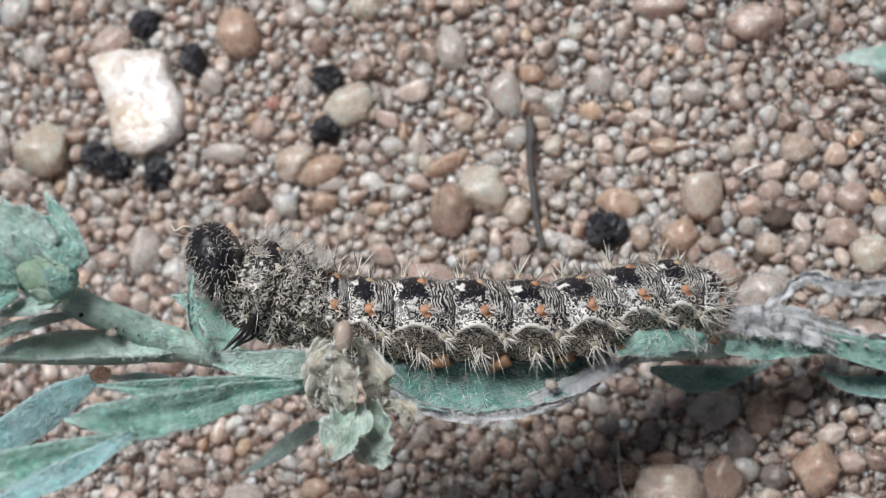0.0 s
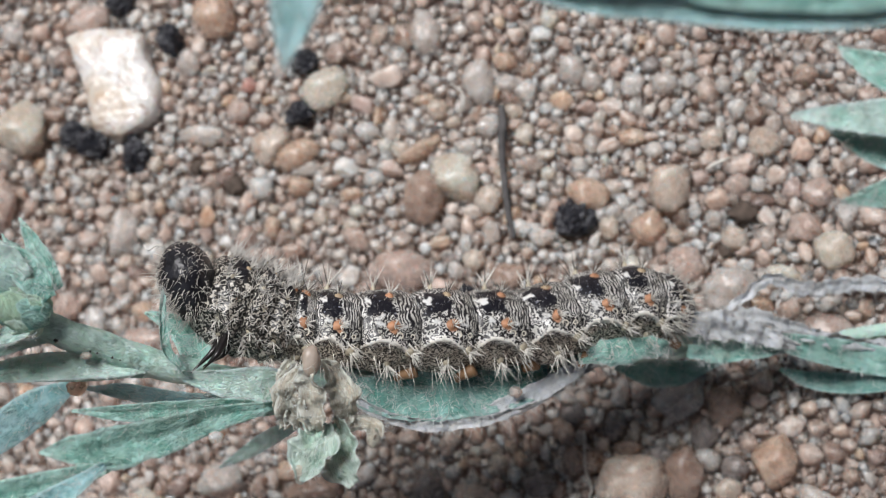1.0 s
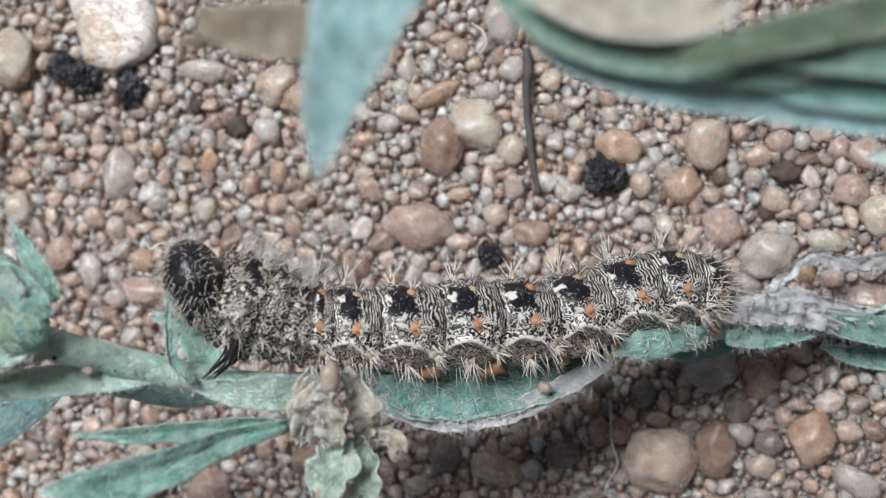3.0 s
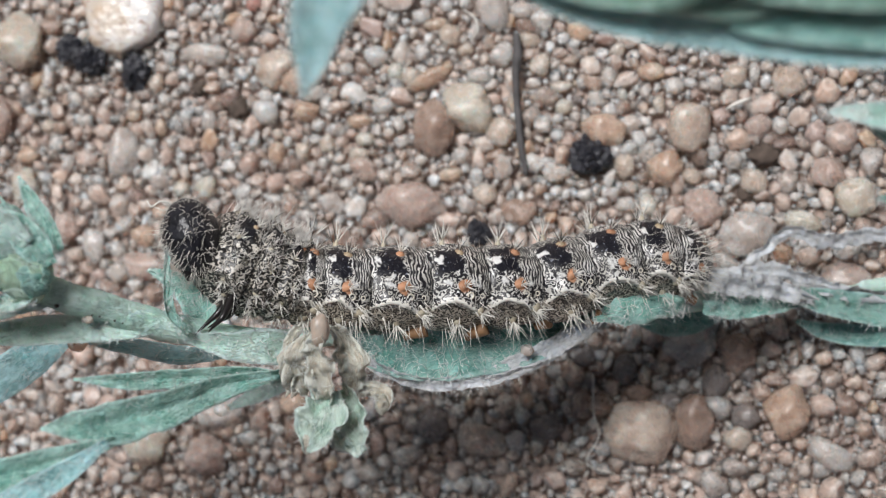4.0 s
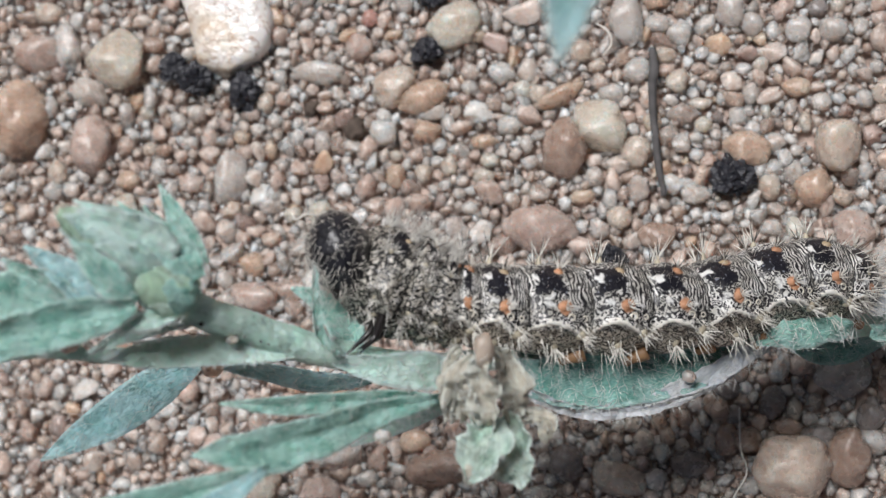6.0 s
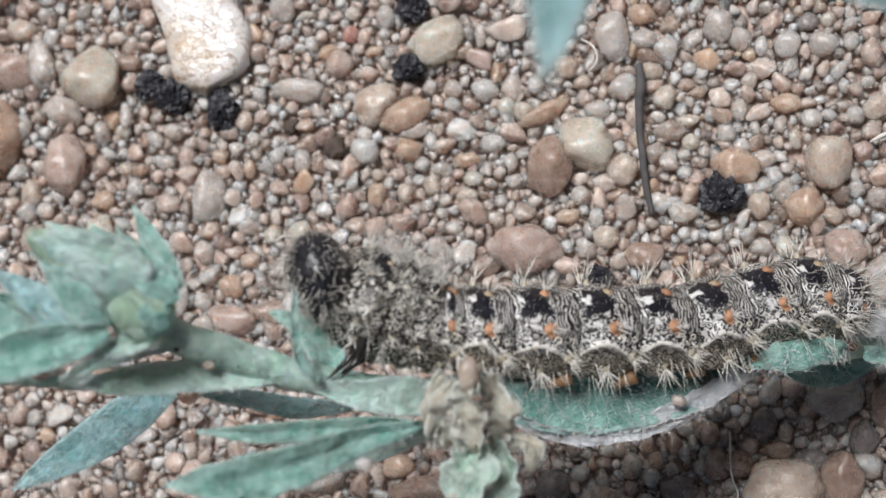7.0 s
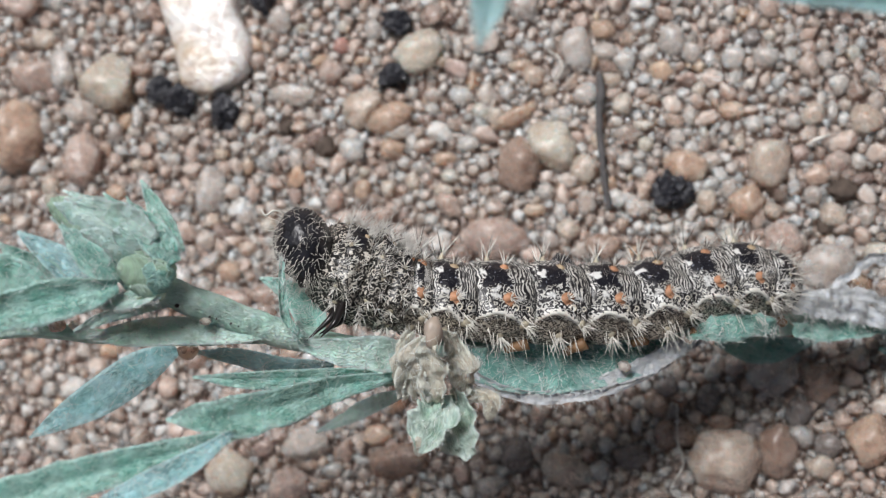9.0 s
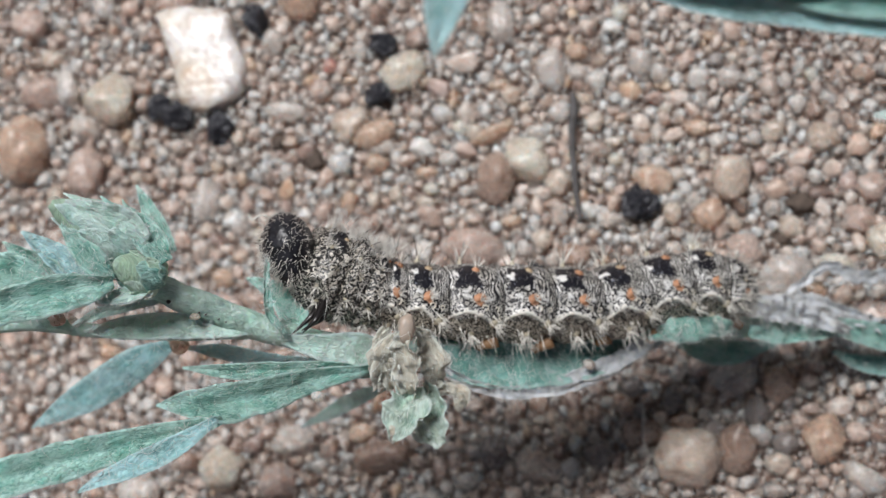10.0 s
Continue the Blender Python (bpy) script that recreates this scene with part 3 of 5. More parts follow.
pebble(-5.62, 15.42, 0.78, 0.71, 1, "tan")
pebble(-7.43, 16.63, 0.64, 0.50, 1, "grey")
pebble(-6.84, 12.73, 1.69, 0.56, 29, "rust")
pebble(7.76, 17.81, 0.69, 0.55, 1, "slate")
pebble(-39.91, 20.18, 1.35, 1.19, 3, "rose")
pebble(-39.81, 11.29, 2.05, 2.36, 3, "rust")
pebble(-38.67, 15.32, 1.66, 1.10, 3, "rose")
pebble(-24.02, -10.14, 1.58, 1.50, 3, "cream")
pebble(12.89, 6.87, 0.94, 0.79, 3, "tan")
pebble(-29.43, -11.87, 1.51, 1.13, 3, "pale")
# dark stones below the stem; slate and brown also paint in its shade
pebble(5.66, -4.49, 0.78, 0.99, -8, "slate")
pebble(11.04, -5.15, 0.81, 1.08, 2, "slate")
pebble(12.33, -3.27, 1.07, 1.19, 2, "brown")
pebble(12.88, -6.93, 0.89, 0.83, 2, "slate")
pebble(2.74, -4.99, 0.61, 0.85, 2, "brown")
pebble(4.38, -6.66, 0.84, 0.78, 2, "brown")
pebble(6.48, -5.82, 0.90, 0.54, 2, "brown")
pebble(6.88, -4.79, 0.42, 0.66, 2, "tan")
pebble(4.18, -3.72, 0.39, 0.39, 2, "white")
pebble(7.97, -4.31, 0.42, 0.48, 2, "tan")
pebble(-36.87, 15.64, 0.89, 1.48, 12, "grey")
pebble(-37.94, 11.90, 0.66, 0.82, 2, "grey")
pebble(-37.14, 8.01, 0.66, 0.79, 2, "tan")
pebble(-38.12, 17.80, 0.92, 0.72, 2, "tan")
pebble(-35.28, 17.07, 0.59, 0.46, 2, "rose")
pebble(-36.87, 18.69, 0.46, 0.46, 2, "grey")
pebble(-35.72, 18.22, 0.33, 0.39, 2, "cream")
pebble(-34.60, 18.07, 0.39, 0.39, 2, "pale")
pebble(-33.53, 18.85, 0.39, 0.46, 2, "pale")
pebble(-31.52, 15.71, 0.92, 0.56, 2, "brown")
pebble(-32.70, 7.60, 0.79, 0.59, 2, "rust")
pebble(-31.66, 11.75, 0.59, 0.52, 2, "tan")
pebble(-29.63, 11.23, 0.66, 0.43, -43, "pale")
pebble(-28.57, 11.69, 0.66, 0.56, 2, "pale")
pebble(-29.13, 9.94, 0.72, 0.36, -13, "white")
pebble(-27.69, 10.20, 0.52, 0.66, 2, "rose")
pebble(-31.35, 9.47, 0.52, 0.46, 2, "tan")
pebble(-32.82, 9.70, 0.52, 0.56, 2, "rose")
pebble(-31.59, 10.41, 0.33, 0.33, 2, "white")
pebble(-24.29, 12.31, 0.59, 0.66, 2, "tan")
pebble(-25.15, 11.61, 0.66, 0.46, 2, "rose")
pebble(-25.68, 10.21, 0.56, 0.49, 2, "rust")
pebble(-23.47, 13.88, 0.46, 0.52, 22, "white")
pebble(-22.54, 13.01, 0.46, 0.43, 2, "white")
pebble(-23.94, 18.44, 0.43, 0.36, 2, "pale")
pebble(-23.59, 16.33, 0.62, 0.59, 2, "rose")
pebble(-22.67, 15.80, 0.46, 0.39, 2, "rose")
pebble(-22.01, 16.95, 0.52, 0.49, 2, "grey")
pebble(-20.41, 16.84, 0.46, 0.52, 2, "pale")
pebble(-20.84, 18.52, 0.59, 0.30, 12, "cream")
pebble(-19.93, 17.99, 0.39, 0.30, 2, "pale")
pebble(-22.23, 10.23, 0.46, 0.59, 2, "grey")
pebble(-23.90, 9.46, 0.39, 0.59, 2, "rust")
pebble(-24.46, 8.48, 0.49, 0.36, 2, "pale")
pebble(-22.47, 7.71, 0.36, 0.36, 2, "white")
pebble(-19.84, 8.01, 0.39, 0.49, 2, "rose")
pebble(-23.70, 11.26, 0.49, 0.49, 2, "pale")
pebble(-16.08, 18.39, 0.59, 0.66, 2, "grey")
pebble(-18.02, 18.58, 0.46, 0.46, 2, "tan")
pebble(-16.11, 17.42, 0.39, 0.39, 2, "pale")
pebble(-16.69, 16.38, 0.66, 0.33, 12, "rust")
pebble(-18.70, 15.62, 0.85, 0.82, 2, "rose")
pebble(-17.98, 13.71, 0.46, 0.33, 2, "pale")
pebble(-18.76, 12.91, 0.43, 0.46, 2, "white")
pebble(-17.86, 12.57, 0.39, 0.33, 2, "white")
pebble(-13.19, 11.15, 0.43, 0.66, 12, "pale")
pebble(-13.66, 9.85, 0.46, 0.52, 2, "grey")
pebble(-12.07, 13.31, 0.52, 0.43, 2, "pale")
pebble(-12.91, 12.76, 0.30, 0.30, 2, "white")
pebble(-11.59, 16.30, 0.59, 0.39, 2, "rust")
pebble(-10.49, 17.26, 0.36, 0.82, 2, "pale")
pebble(-10.71, 8.96, 0.59, 0.49, 2, "cream")
pebble(-11.02, 8.04, 0.72, 0.49, 2, "tan")
pebble(-13.09, 8.60, 0.46, 0.66, 2, "tan")
pebble(-12.17, 8.77, 0.46, 0.39, 2, "rose")
pebble(-16.28, 8.05, 0.66, 0.79, 2, "rust")
pebble(-14.56, 8.17, 0.52, 0.59, 2, "tan")
pebble(-15.18, 9.19, 0.52, 0.43, 2, "rose")
pebble(-16.26, 9.25, 0.39, 0.36, 2, "tan")
pebble(-9.65, 12.80, 0.33, 0.33, 2, "pale")
pebble(-11.09, 10.07, 0.85, 0.46, 10, "rust")
pebble(-8.88, 13.15, 0.59, 0.59, 2, "cream")
pebble(-7.95, 12.88, 0.66, 0.66, 2, "tan")
pebble(-7.26, 14.41, 0.49, 0.59, 2, "grey")
pebble(-8.60, 9.99, 0.46, 0.59, 2, "pale")
pebble(-8.33, 8.88, 0.52, 0.46, 2, "grey")
pebble(-4.61, 8.11, 0.59, 0.59, 2, "grey")
pebble(-5.24, 6.93, 0.79, 0.43, 7, "rust")
pebble(-2.44, 8.13, 0.72, 0.39, 12, "brown")
pebble(-4.24, 18.49, 0.46, 0.52, 2, "pale")
pebble(-5.09, 18.67, 0.46, 0.30, 2, "pale")
pebble(-6.53, 16.04, 0.85, 0.39, 12, "rust")
pebble(-4.63, 14.51, 0.52, 0.43, 2, "tan")
pebble(-5.89, 17.24, 0.46, 0.39, 2, "pale")
pebble(-6.59, 17.82, 0.30, 0.46, -28, "white")
pebble(-1.36, 11.22, 0.59, 0.59, 2, "rust")
pebble(-12.45, 7.01, 0.39, 0.39, 2, "pale")
pebble(-13.32, 7.47, 0.43, 0.36, 2, "grey")
pebble(-11.80, 6.17, 0.52, 0.39, 2, "pale")
pebble(0.77, 18.46, 0.39, 0.36, 2, "pale")
pebble(1.35, 15.25, 0.52, 0.39, 22, "white")
pebble(1.20, 14.35, 0.49, 0.39, 2, "rose")
pebble(-0.70, 15.19, 0.66, 0.52, 2, "tan")
pebble(-1.18, 16.95, 0.72, 0.59, 2, "grey")
pebble(4.17, 16.93, 0.66, 0.72, 2, "grey")
pebble(5.32, 16.52, 0.43, 0.59, 2, "grey")
pebble(6.72, 16.58, 0.85, 0.72, 2, "grey")
pebble(8.66, 16.58, 0.92, 0.72, 2, "grey")
pebble(10.17, 16.74, 0.43, 0.66, -13, "pale")
pebble(8.96, 17.98, 0.49, 0.43, 2, "tan")
pebble(6.79, 18.09, 0.30, 0.33, 2, "white")
pebble(11.22, 17.17, 0.52, 0.46, 2, "rose")
pebble(12.34, 16.40, 0.56, 0.66, 2, "grey")
pebble(13.93, 16.89, 0.46, 0.56, 2, "cream")
pebble(14.40, 17.49, 0.39, 0.46, 2, "white")
pebble(10.60, 15.51, 0.36, 0.33, 2, "brown")
pebble(6.71, 13.25, 0.85, 0.59, 2, "rust")
pebble(4.64, 14.52, 0.52, 0.46, 2, "tan")
pebble(3.73, 14.35, 0.46, 0.39, 2, "grey")
pebble(2.56, 12.64, 0.39, 0.46, 2, "grey")
pebble(1.32, 12.30, 0.66, 0.46, 2, "tan")
pebble(3.46, 11.64, 0.56, 0.56, 2, "pale")
pebble(1.51, 11.07, 0.56, 0.49, 2, "cream")
pebble(1.16, 9.40, 0.46, 0.39, 2, "white")
pebble(2.35, 11.57, 0.39, 0.39, 2, "slate")
pebble(8.08, 12.43, 0.59, 0.59, 2, "pale")
pebble(7.23, 11.37, 0.39, 0.59, 2, "tan")
pebble(9.04, 12.66, 0.46, 0.33, -28, "white")
pebble(5.02, 11.92, 0.30, 0.52, 22, "cream")
pebble(4.76, 8.54, 0.46, 0.59, 2, "grey")
pebble(11.59, 13.03, 0.85, 0.66, 27, "tan")
pebble(10.48, 12.60, 0.59, 0.59, 2, "grey")
pebble(12.76, 13.27, 0.39, 0.66, 2, "pale")
pebble(9.82, 14.25, 0.39, 0.39, 2, "pale")
pebble(11.09, 14.48, 0.43, 0.39, 2, "pale")
pebble(13.06, 10.15, 0.82, 0.79, 2, "rose")
pebble(14.32, 10.16, 0.52, 0.59, 2, "pale")
pebble(11.16, 9.98, 0.30, 0.26, 2, "white")
pebble(10.54, 8.50, 0.52, 0.59, 2, "grey")
pebble(11.75, 8.12, 0.66, 0.66, 2, "grey")
pebble(10.40, 7.29, 0.46, 0.39, 2, "pale")
pebble(9.29, 7.08, 0.66, 0.52, 2, "tan")
pebble(-2.05, -5.96, 0.56, 0.52, 2, "tan")
pebble(-0.59, -5.74, 0.52, 0.52, 2, "rust")
pebble(-1.44, -6.97, 0.66, 0.79, 2, "tan")
pebble(-0.15, -6.60, 0.49, 0.56, 2, "rust")
pebble(-4.31, -7.43, 0.56, 0.52, 2, "grey")
pebble(-2.87, -6.14, 0.46, 0.39, 2, "tan")
pebble(-3.01, -6.86, 0.52, 0.39, 2, "brown")
pebble(-4.01, -6.28, 0.36, 0.33, 2, "tan")
pebble(-4.84, -6.31, 0.30, 0.30, 2, "grey")
pebble(-5.48, -6.95, 0.36, 0.33, 2, "grey")
# more stones below the stem, their dark tones partly standing in for shade
pebble(0.87, -5.60, 0.52, 0.66, 2, "brown")
pebble(0.74, -7.06, 0.39, 0.52, 22, "tan")
pebble(1.50, -4.77, 0.59, 0.39, 22, "grey")
pebble(1.83, -5.44, 0.30, 0.46, 2, "tan")
pebble(2.30, -4.74, 0.52, 0.72, 2, "brown")
pebble(3.09, -3.75, 0.79, 0.66, 2, "slate")
pebble(3.63, -5.19, 0.46, 0.52, 2, "slate")
pebble(2.35, -6.84, 0.46, 0.52, 2, "tan")
pebble(3.09, -6.81, 0.43, 0.39, 2, "grey")
pebble(7.75, -5.31, 0.46, 0.39, 2, "grey")
pebble(9.17, -5.32, 0.49, 0.46, 2, "grey")
pebble(8.31, -6.47, 1.11, 0.85, 2, "slate")
pebble(4.83, -2.57, 0.26, 0.30, 2, "white")
pebble(11.33, -2.57, 0.46, 0.66, 2, "brown")
pebble(13.21, -2.43, 0.46, 0.66, 2, "brown")
pebble(12.92, -4.41, 0.52, 0.59, 2, "slate")
pebble(13.60, -3.62, 0.46, 0.39, 2, "tan")
pebble(2.09, -9.29, 0.46, 0.39, 2, "tan")
pebble(0.57, -9.28, 0.46, 0.46, 2, "tan")
pebble(4.49, -9.20, 0.59, 0.52, 2, "grey")
frass(-26.88, 23.26, 1.04)
frass(-23.49, 20.60, 1.06)
frass(-14.30, 18.65, 0.97)
frass(-14.58, 15.35, 0.97)
frass(-30.01, 14.45, 0.88)
frass(-28.53, 13.58, 1.09)
frass(-25.69, 13.00, 1.16)
frass(3.17, 7.99, 1.22)
frass(-3.31, 3.41, 0.80)


def crumb(x, y, r):
    """A loose crumb of dark soil and plant dust."""
    seed = len(taken) + 620
    v, f = lump(BALL3, seed, 0.5, 0.3, 2.2)
    v = np.array([p * (1 + 0.35 * noise.noise(Vector(p) * 4.5)) for p in v]) * np.array((r, r * 0.85, r * 0.5))
    ob = new("soil_crumb", mesh_from("soil_crumb", v.tolist(), f.tolist(), crumb_mat))
    ob.matrix_world = pose(x * MM, y * MM, 0.3 * r * MM, 0, 0, seed * 41 % 180)
    tagged(ob, "dark brown crumb of soil among the grains", "soil crumb", "soil crumbs")
    taken.append((x, y, r * 0.8, r * 0.7, 0.0))


crumb(-18.84, 10.77, 0.75)
crumb(13.46, 8.37, 0.85)
crumb(12.47, 6.24, 0.60)
crumb(-21.43, 11.97, 0.50)
crumb(-7.05, 5.97, 0.50)


def pale_slab():
    """The large flat whitish stone with an angular outline."""
    outline = [(-30.55, 20.87), (-28.3, 21.33), (-25.48, 20.88), (-24.89, 19.11), (-24.05, 17.53), (-24.27, 15.64), (-25.43, 14.49), (-26.93, 13.96), (-28.31, 14.63), (-28.79, 16.26), (-29.58, 18.41)]
    cx, cy = np.mean(outline, axis=0)
    bm = bmesh.new()
    rings = [(1.00, -0.6), (1.03, 0.2), (1.0, 0.95), (0.93, 1.22), (0.78, 1.34), (0.5, 1.40), (0.22, 1.38)]
    loops = []
    fine = smooth_path(outline + outline[:1], 56)[:-1]
    for k, z in rings:
        loops.append([bm.verts.new((cx + (x - cx) * k, cy + (y - cy) * k, z)) for x, y in fine])
    for a, b in zip(loops, loops[1:]):
        for i in range(len(a)):
            j = (i + 1) % len(a)
            bm.faces.new((a[i], a[j], b[j], b[i]))
    bm.faces.new(loops[-1])
    bm.faces.new(list(reversed(loops[0])))
    for v in bm.verts:
        q = Vector(v.co) * 0.9
        v.co += Vector((noise.noise(q), noise.noise(q + Vector((9, 0, 0))), 0.8 * noise.noise(q * 1.3 + Vector((0, 9, 0))))) * 0.22
        v.co *= MM
    me = bpy.data.meshes.new("stone")
    bm.to_mesh(me)
    bm.free()
    me.materials.append(slab_mat)
    me.polygons.foreach_set("use_smooth", [True] * len(me.polygons))
    tagged(new("flat_stone", me), "large flat whitish stone with angular outline on sand", "stone")
    taken.append((-27.2, 19.2, 2.9, 2.6, 0.0))
    taken.append((-26.6, 16.2, 2.3, 2.3, 0.0))


pale_slab()


def litter():
    tw = tube("twig", [(-1.35, 15.5, 0.8, 0.20), (-1.32, 14.2, 0.75, 0.30), (-1.34, 12.97, 0.7, 0.24), (-1.2, 10.48, 0.7, 0.22), (-0.85, 8.6, 0.6, 0.22), (-0.58, 6.92, 0.5, 0.16)], 9, twig_mat, n=30, wobble=0.12)
    tagged(tw, "thin dark grey twig lying on the sand", "twig")
    a = tube("plant_fibre", [(-4.65, 16.82, 0.9, 0.05), (-3.95, 16.35, 1.1, 0.06), (-3.72, 15.6, 1.0, 0.06), (-4.21, 14.95, 0.8, 0.04)], 6, fibre_mat)
    tagged(a, "curled white plant fibre on the sand", "fibre")
    b = tube("plant_fibre", [(3.87, -4.82, 0.7, 0.04), (3.99, -7.12, 0.8, 0.05), (4.35, -8.42, 0.7, 0.05), (3.66, -10.09, 0.7, 0.04), (5.31, -10.67, 0.6, 0.03)], 6, fibre_mat, n=30)
    tagged(b, "long curved pale fibre on the sand", "fibre")
    c = tube("straw_splinter", [(11.2, 11.04, 0.6, 0.05), (11.9, 11.4, 0.75, 0.14), (12.72, 11.74, 0.65, 0.04)], 6, fibre_mat, n=10)
    tagged(c, "short whitish straw splinter on the sand", "straw")


litter()


# ---- the plant on which the caterpillar sits ----
def sprig():
    p = empty("woolly_herb", "grey-green woolly herb sprig lying over sand", "plant", at=(17, 0.5, 0.3))
    o = np.array((17, 0.5, 0.3))

    def at(rows):
        return [(x - o[0], y - o[1], max(z, 0.75) - o[2], w) for x, y, z, w in rows]

    def blade(spine, mat, label="", **kw):
        return leaf("leaf", at(spine), mat, p, label, **kw)

    tube("stem", at(STEM_MAIN), 14, stem_mat, p, "pale green woolly stem", n=50, wobble=0.10)
    tube("stem", at(STEM_RIGHT), 12, stem_mat, p, "whitish woolly stem", n=30, wobble=0.12)
    tube("stem", at(STEM_BACK), 10, stem_mat, p, "thin brownish green stem", n=30, wobble=0.10)
    blade(LEAF_BACK, stem_mat, "pale blue-green felted leaf", cup=0.2, twist=10, seed=2, fuzz=160)
    blade(LEAF_LOW, leaf_blue, "narrow blue-grey leaf", cup=0.15, twist=-20, seed=3)
    blade(LEAF_B, leaf_mat, cup=0.35, twist=-20, keel=0.15, seed=4, fuzz=160, hair=0.010)
    blade(LEAF_C, leaf_mat, cup=0.30, twist=(-25, 5), keel=0.2, seed=5, fuzz=200, ragged=0.15, hair=0.010)
    blade(LEAF_D, leaf_mat, cup=0.25, twist=(-15, 10), keel=0.25, seed=6, fuzz=200, ragged=0.15, hair=0.010)
    blade(LEAF_E, leaf_blue, cup=0.2, twist=(10, 10), keel=0.1, seed=7, fuzz=60)
    blade(LEAF_F, leaf_blue, "blue-grey leaf hanging towards the sand", cup=0.12, twist=(10, -5), seed=8, fuzz=110)
    blade(LEAF_G, stem_mat, "small narrow blue-grey leaf", cup=0.3, twist=10, seed=9, fuzz=60)
    blade(LEAF_H, stem_mat, "pale green leaf base", cup=0.3, twist=(20, 0), seed=10, fuzz=80)
    blade(LEAF_CURL, leaf_mat, "curled leaf under the head", cup=0.35, twist=(30, -20), wave=0.2, seed=11, fuzz=90)
    blade(LEAF_STRIP, leaf_mat, "narrow upright curled leaf", cup=0.6, twist=40, seed=12, fuzz=40)
    blade(LEAF_K, leaf_dark, "broad deep green felted leaf with pale rim", cup=0.30, twist=(-10, -15), wave=0.28, thick=0.14, seed=13, fuzz=200, rows=44, cols=15, ragged=0.10, mat_hairs=650, hair=0.018)
    blade(LEAF_RIM, leaf_dry, "withered pale rim of the broad leaf", cup=0.5, twist=(10, -10), wave=0.35, thick=0.08, seed=21, fuzz=140, rows=44, ragged=0.4, mat_hairs=120)
    blade(LEAF_RIB, leaf_dry, "dry pale twisted leaf edge", cup=0.4, twist=(-20, 10), wave=0.2, thick=0.08, seed=22, fuzz=90, ragged=0.3, mat_hairs=80)
    blade(LEAF_L, leaf_mat, cup=-0.2, twist=-20, wave=0.3, seed=14, fuzz=130, ragged=0.25, mat_hairs=160, hair=0.018)
    blade(LEAF_M, leaf_dark, cup=0.2, twist=-10, seed=15, fuzz=60)
    blade(LEAF_N, leaf_mat, cup=0.35, twist=-10, keel=0.2, wave=0.2, seed=16, fuzz=150)
    blade(LEAF_O, leaf_dark, cup=0.3, twist=-15, seed=17, fuzz=80)
    blade(LEAF_FRAY, leaf_dry, "withered frayed whitish leaf edge", cup=0.4, twist=(0, 25), wave=0.35, thick=0.06, seed=18, fuzz=200, rows=60, cols=9, ragged=0.7, mat_hairs=120)
    blade(LEAF_DRY, leaf_dry, "withered frayed whitish leaf", cup=0.35, twist=(-10, 15), wave=0.4, thick=0.06, seed=23, fuzz=200, rows=60, cols=11, ragged=0.6, mat_hairs=160)
    blade(LEAF_Q, leaf_mat, "pale leaf base with a green middle", cup=0.3, twist=(-10, 10), wave=0.3, seed=24, fuzz=120, rows=36, ragged=0.3, mat_hairs=160)
    blade(LEAF_P, leaf_dry, "dry bluish white leaf sheath", cup=0.2, twist=0, wave=0.6, seed=19, fuzz=160, rows=44, cols=15, ragged=0.5, mat_hairs=200, hair=0.02)
    # the flower head at the tip
    for k, (rows, mat) in enumerate(((FL_RIM, bud_mat), (FL_E, bud_mat), (FL_TIP, leaf_mat), (FL_B, leaf_mat), (FL_A, leaf_blue), (FL_G, leaf_mat), (FL_C, leaf_mat), (FL_LOW, leaf_mat), (FL_SIDE, leaf_mat), (FL_TOP, stem_mat))):
        blade(rows, mat, "pointed felted bract leaf", cup=(0.35, 0.2)[k % 2], twist=(-18, 14, 4)[k % 3], keel=0.10, seed=30 + k, fuzz=150, ragged=0.15, hair=0.010, wave=0.2)
    bud(p, o, (-20.2, 0.7, 27.6), (-24.3, 2.6, 30.9), 1.45, 41, "plump green flower bud with whitish tip")
    bud(p, o, (-19.6, -0.6, 27.2), (-20.9, -0.3, 30.0), 1.22, 42, "round pale green flower bud", round_bud_mat)
    v, f = lump(BALL3, 55, 0.2)
    v = v * np.array((0.42, 0.34, 0.34)) + np.array((-24.2, 2.7, 30.6)) - o
    child("bud_tip", mesh_from("bud_tip", v.tolist(), f.tolist(), bract_mat, [(q[0] * 2, q[1] * 2) for q in v.tolist()]), p, "cream dry tip of the bud")
    # the withered flower
    for k, (rows, mat) in enumerate(((BRACT_7, bract_mat), (BRACT_2, bract_mat), (BRACT_1, bract_mat), (BRACT_3, bract_mat), (BRACT_5, bract_green), (BRACT_4, bract_green), (BRACT_6, bract_mat))):
        leaf("bract", at(rows), mat, p, "withered papery bract" if mat is bract_mat else "crumpled greenish bract", cup=0.45, twist=(-20, 15, 5)[k % 3], wave=0.75, thick=0.08, seed=60 + k, fuzz=60, ragged=0.45, mat_hairs=20)
    v, f = lump(BALL3, 77, 0.22, 0.2)
    v = v * np.array((0.50, 0.82, 0.55)) + np.array((-6.91, -2.55, 23.4)) - o
    child("seed_knob", mesh_from("seed_knob", v.tolist(), f.tolist(), knob_mat, [(q[0] * 2, q[1] * 2) for q in v.tolist()]), p, "tan withered flower tip")
    for k, c in enumerate(((-7.5, -8.2, 22.6), (-4.5, -6.2, 19.9), (-8.3, -3.9, 22.6))):
        v, f = lump(BALL3, 90 + k, 0.25, 0.3)
        v = v * np.array((0.36, 0.5, 0.36)) + np.array(c) - o
        child("seed_knob", mesh_from("seed_knob", v.tolist(), f.tolist(), bract_mat, [(q[0] * 2, q[1] * 2) for q in v.tolist()]), p, "small cream seed knob")
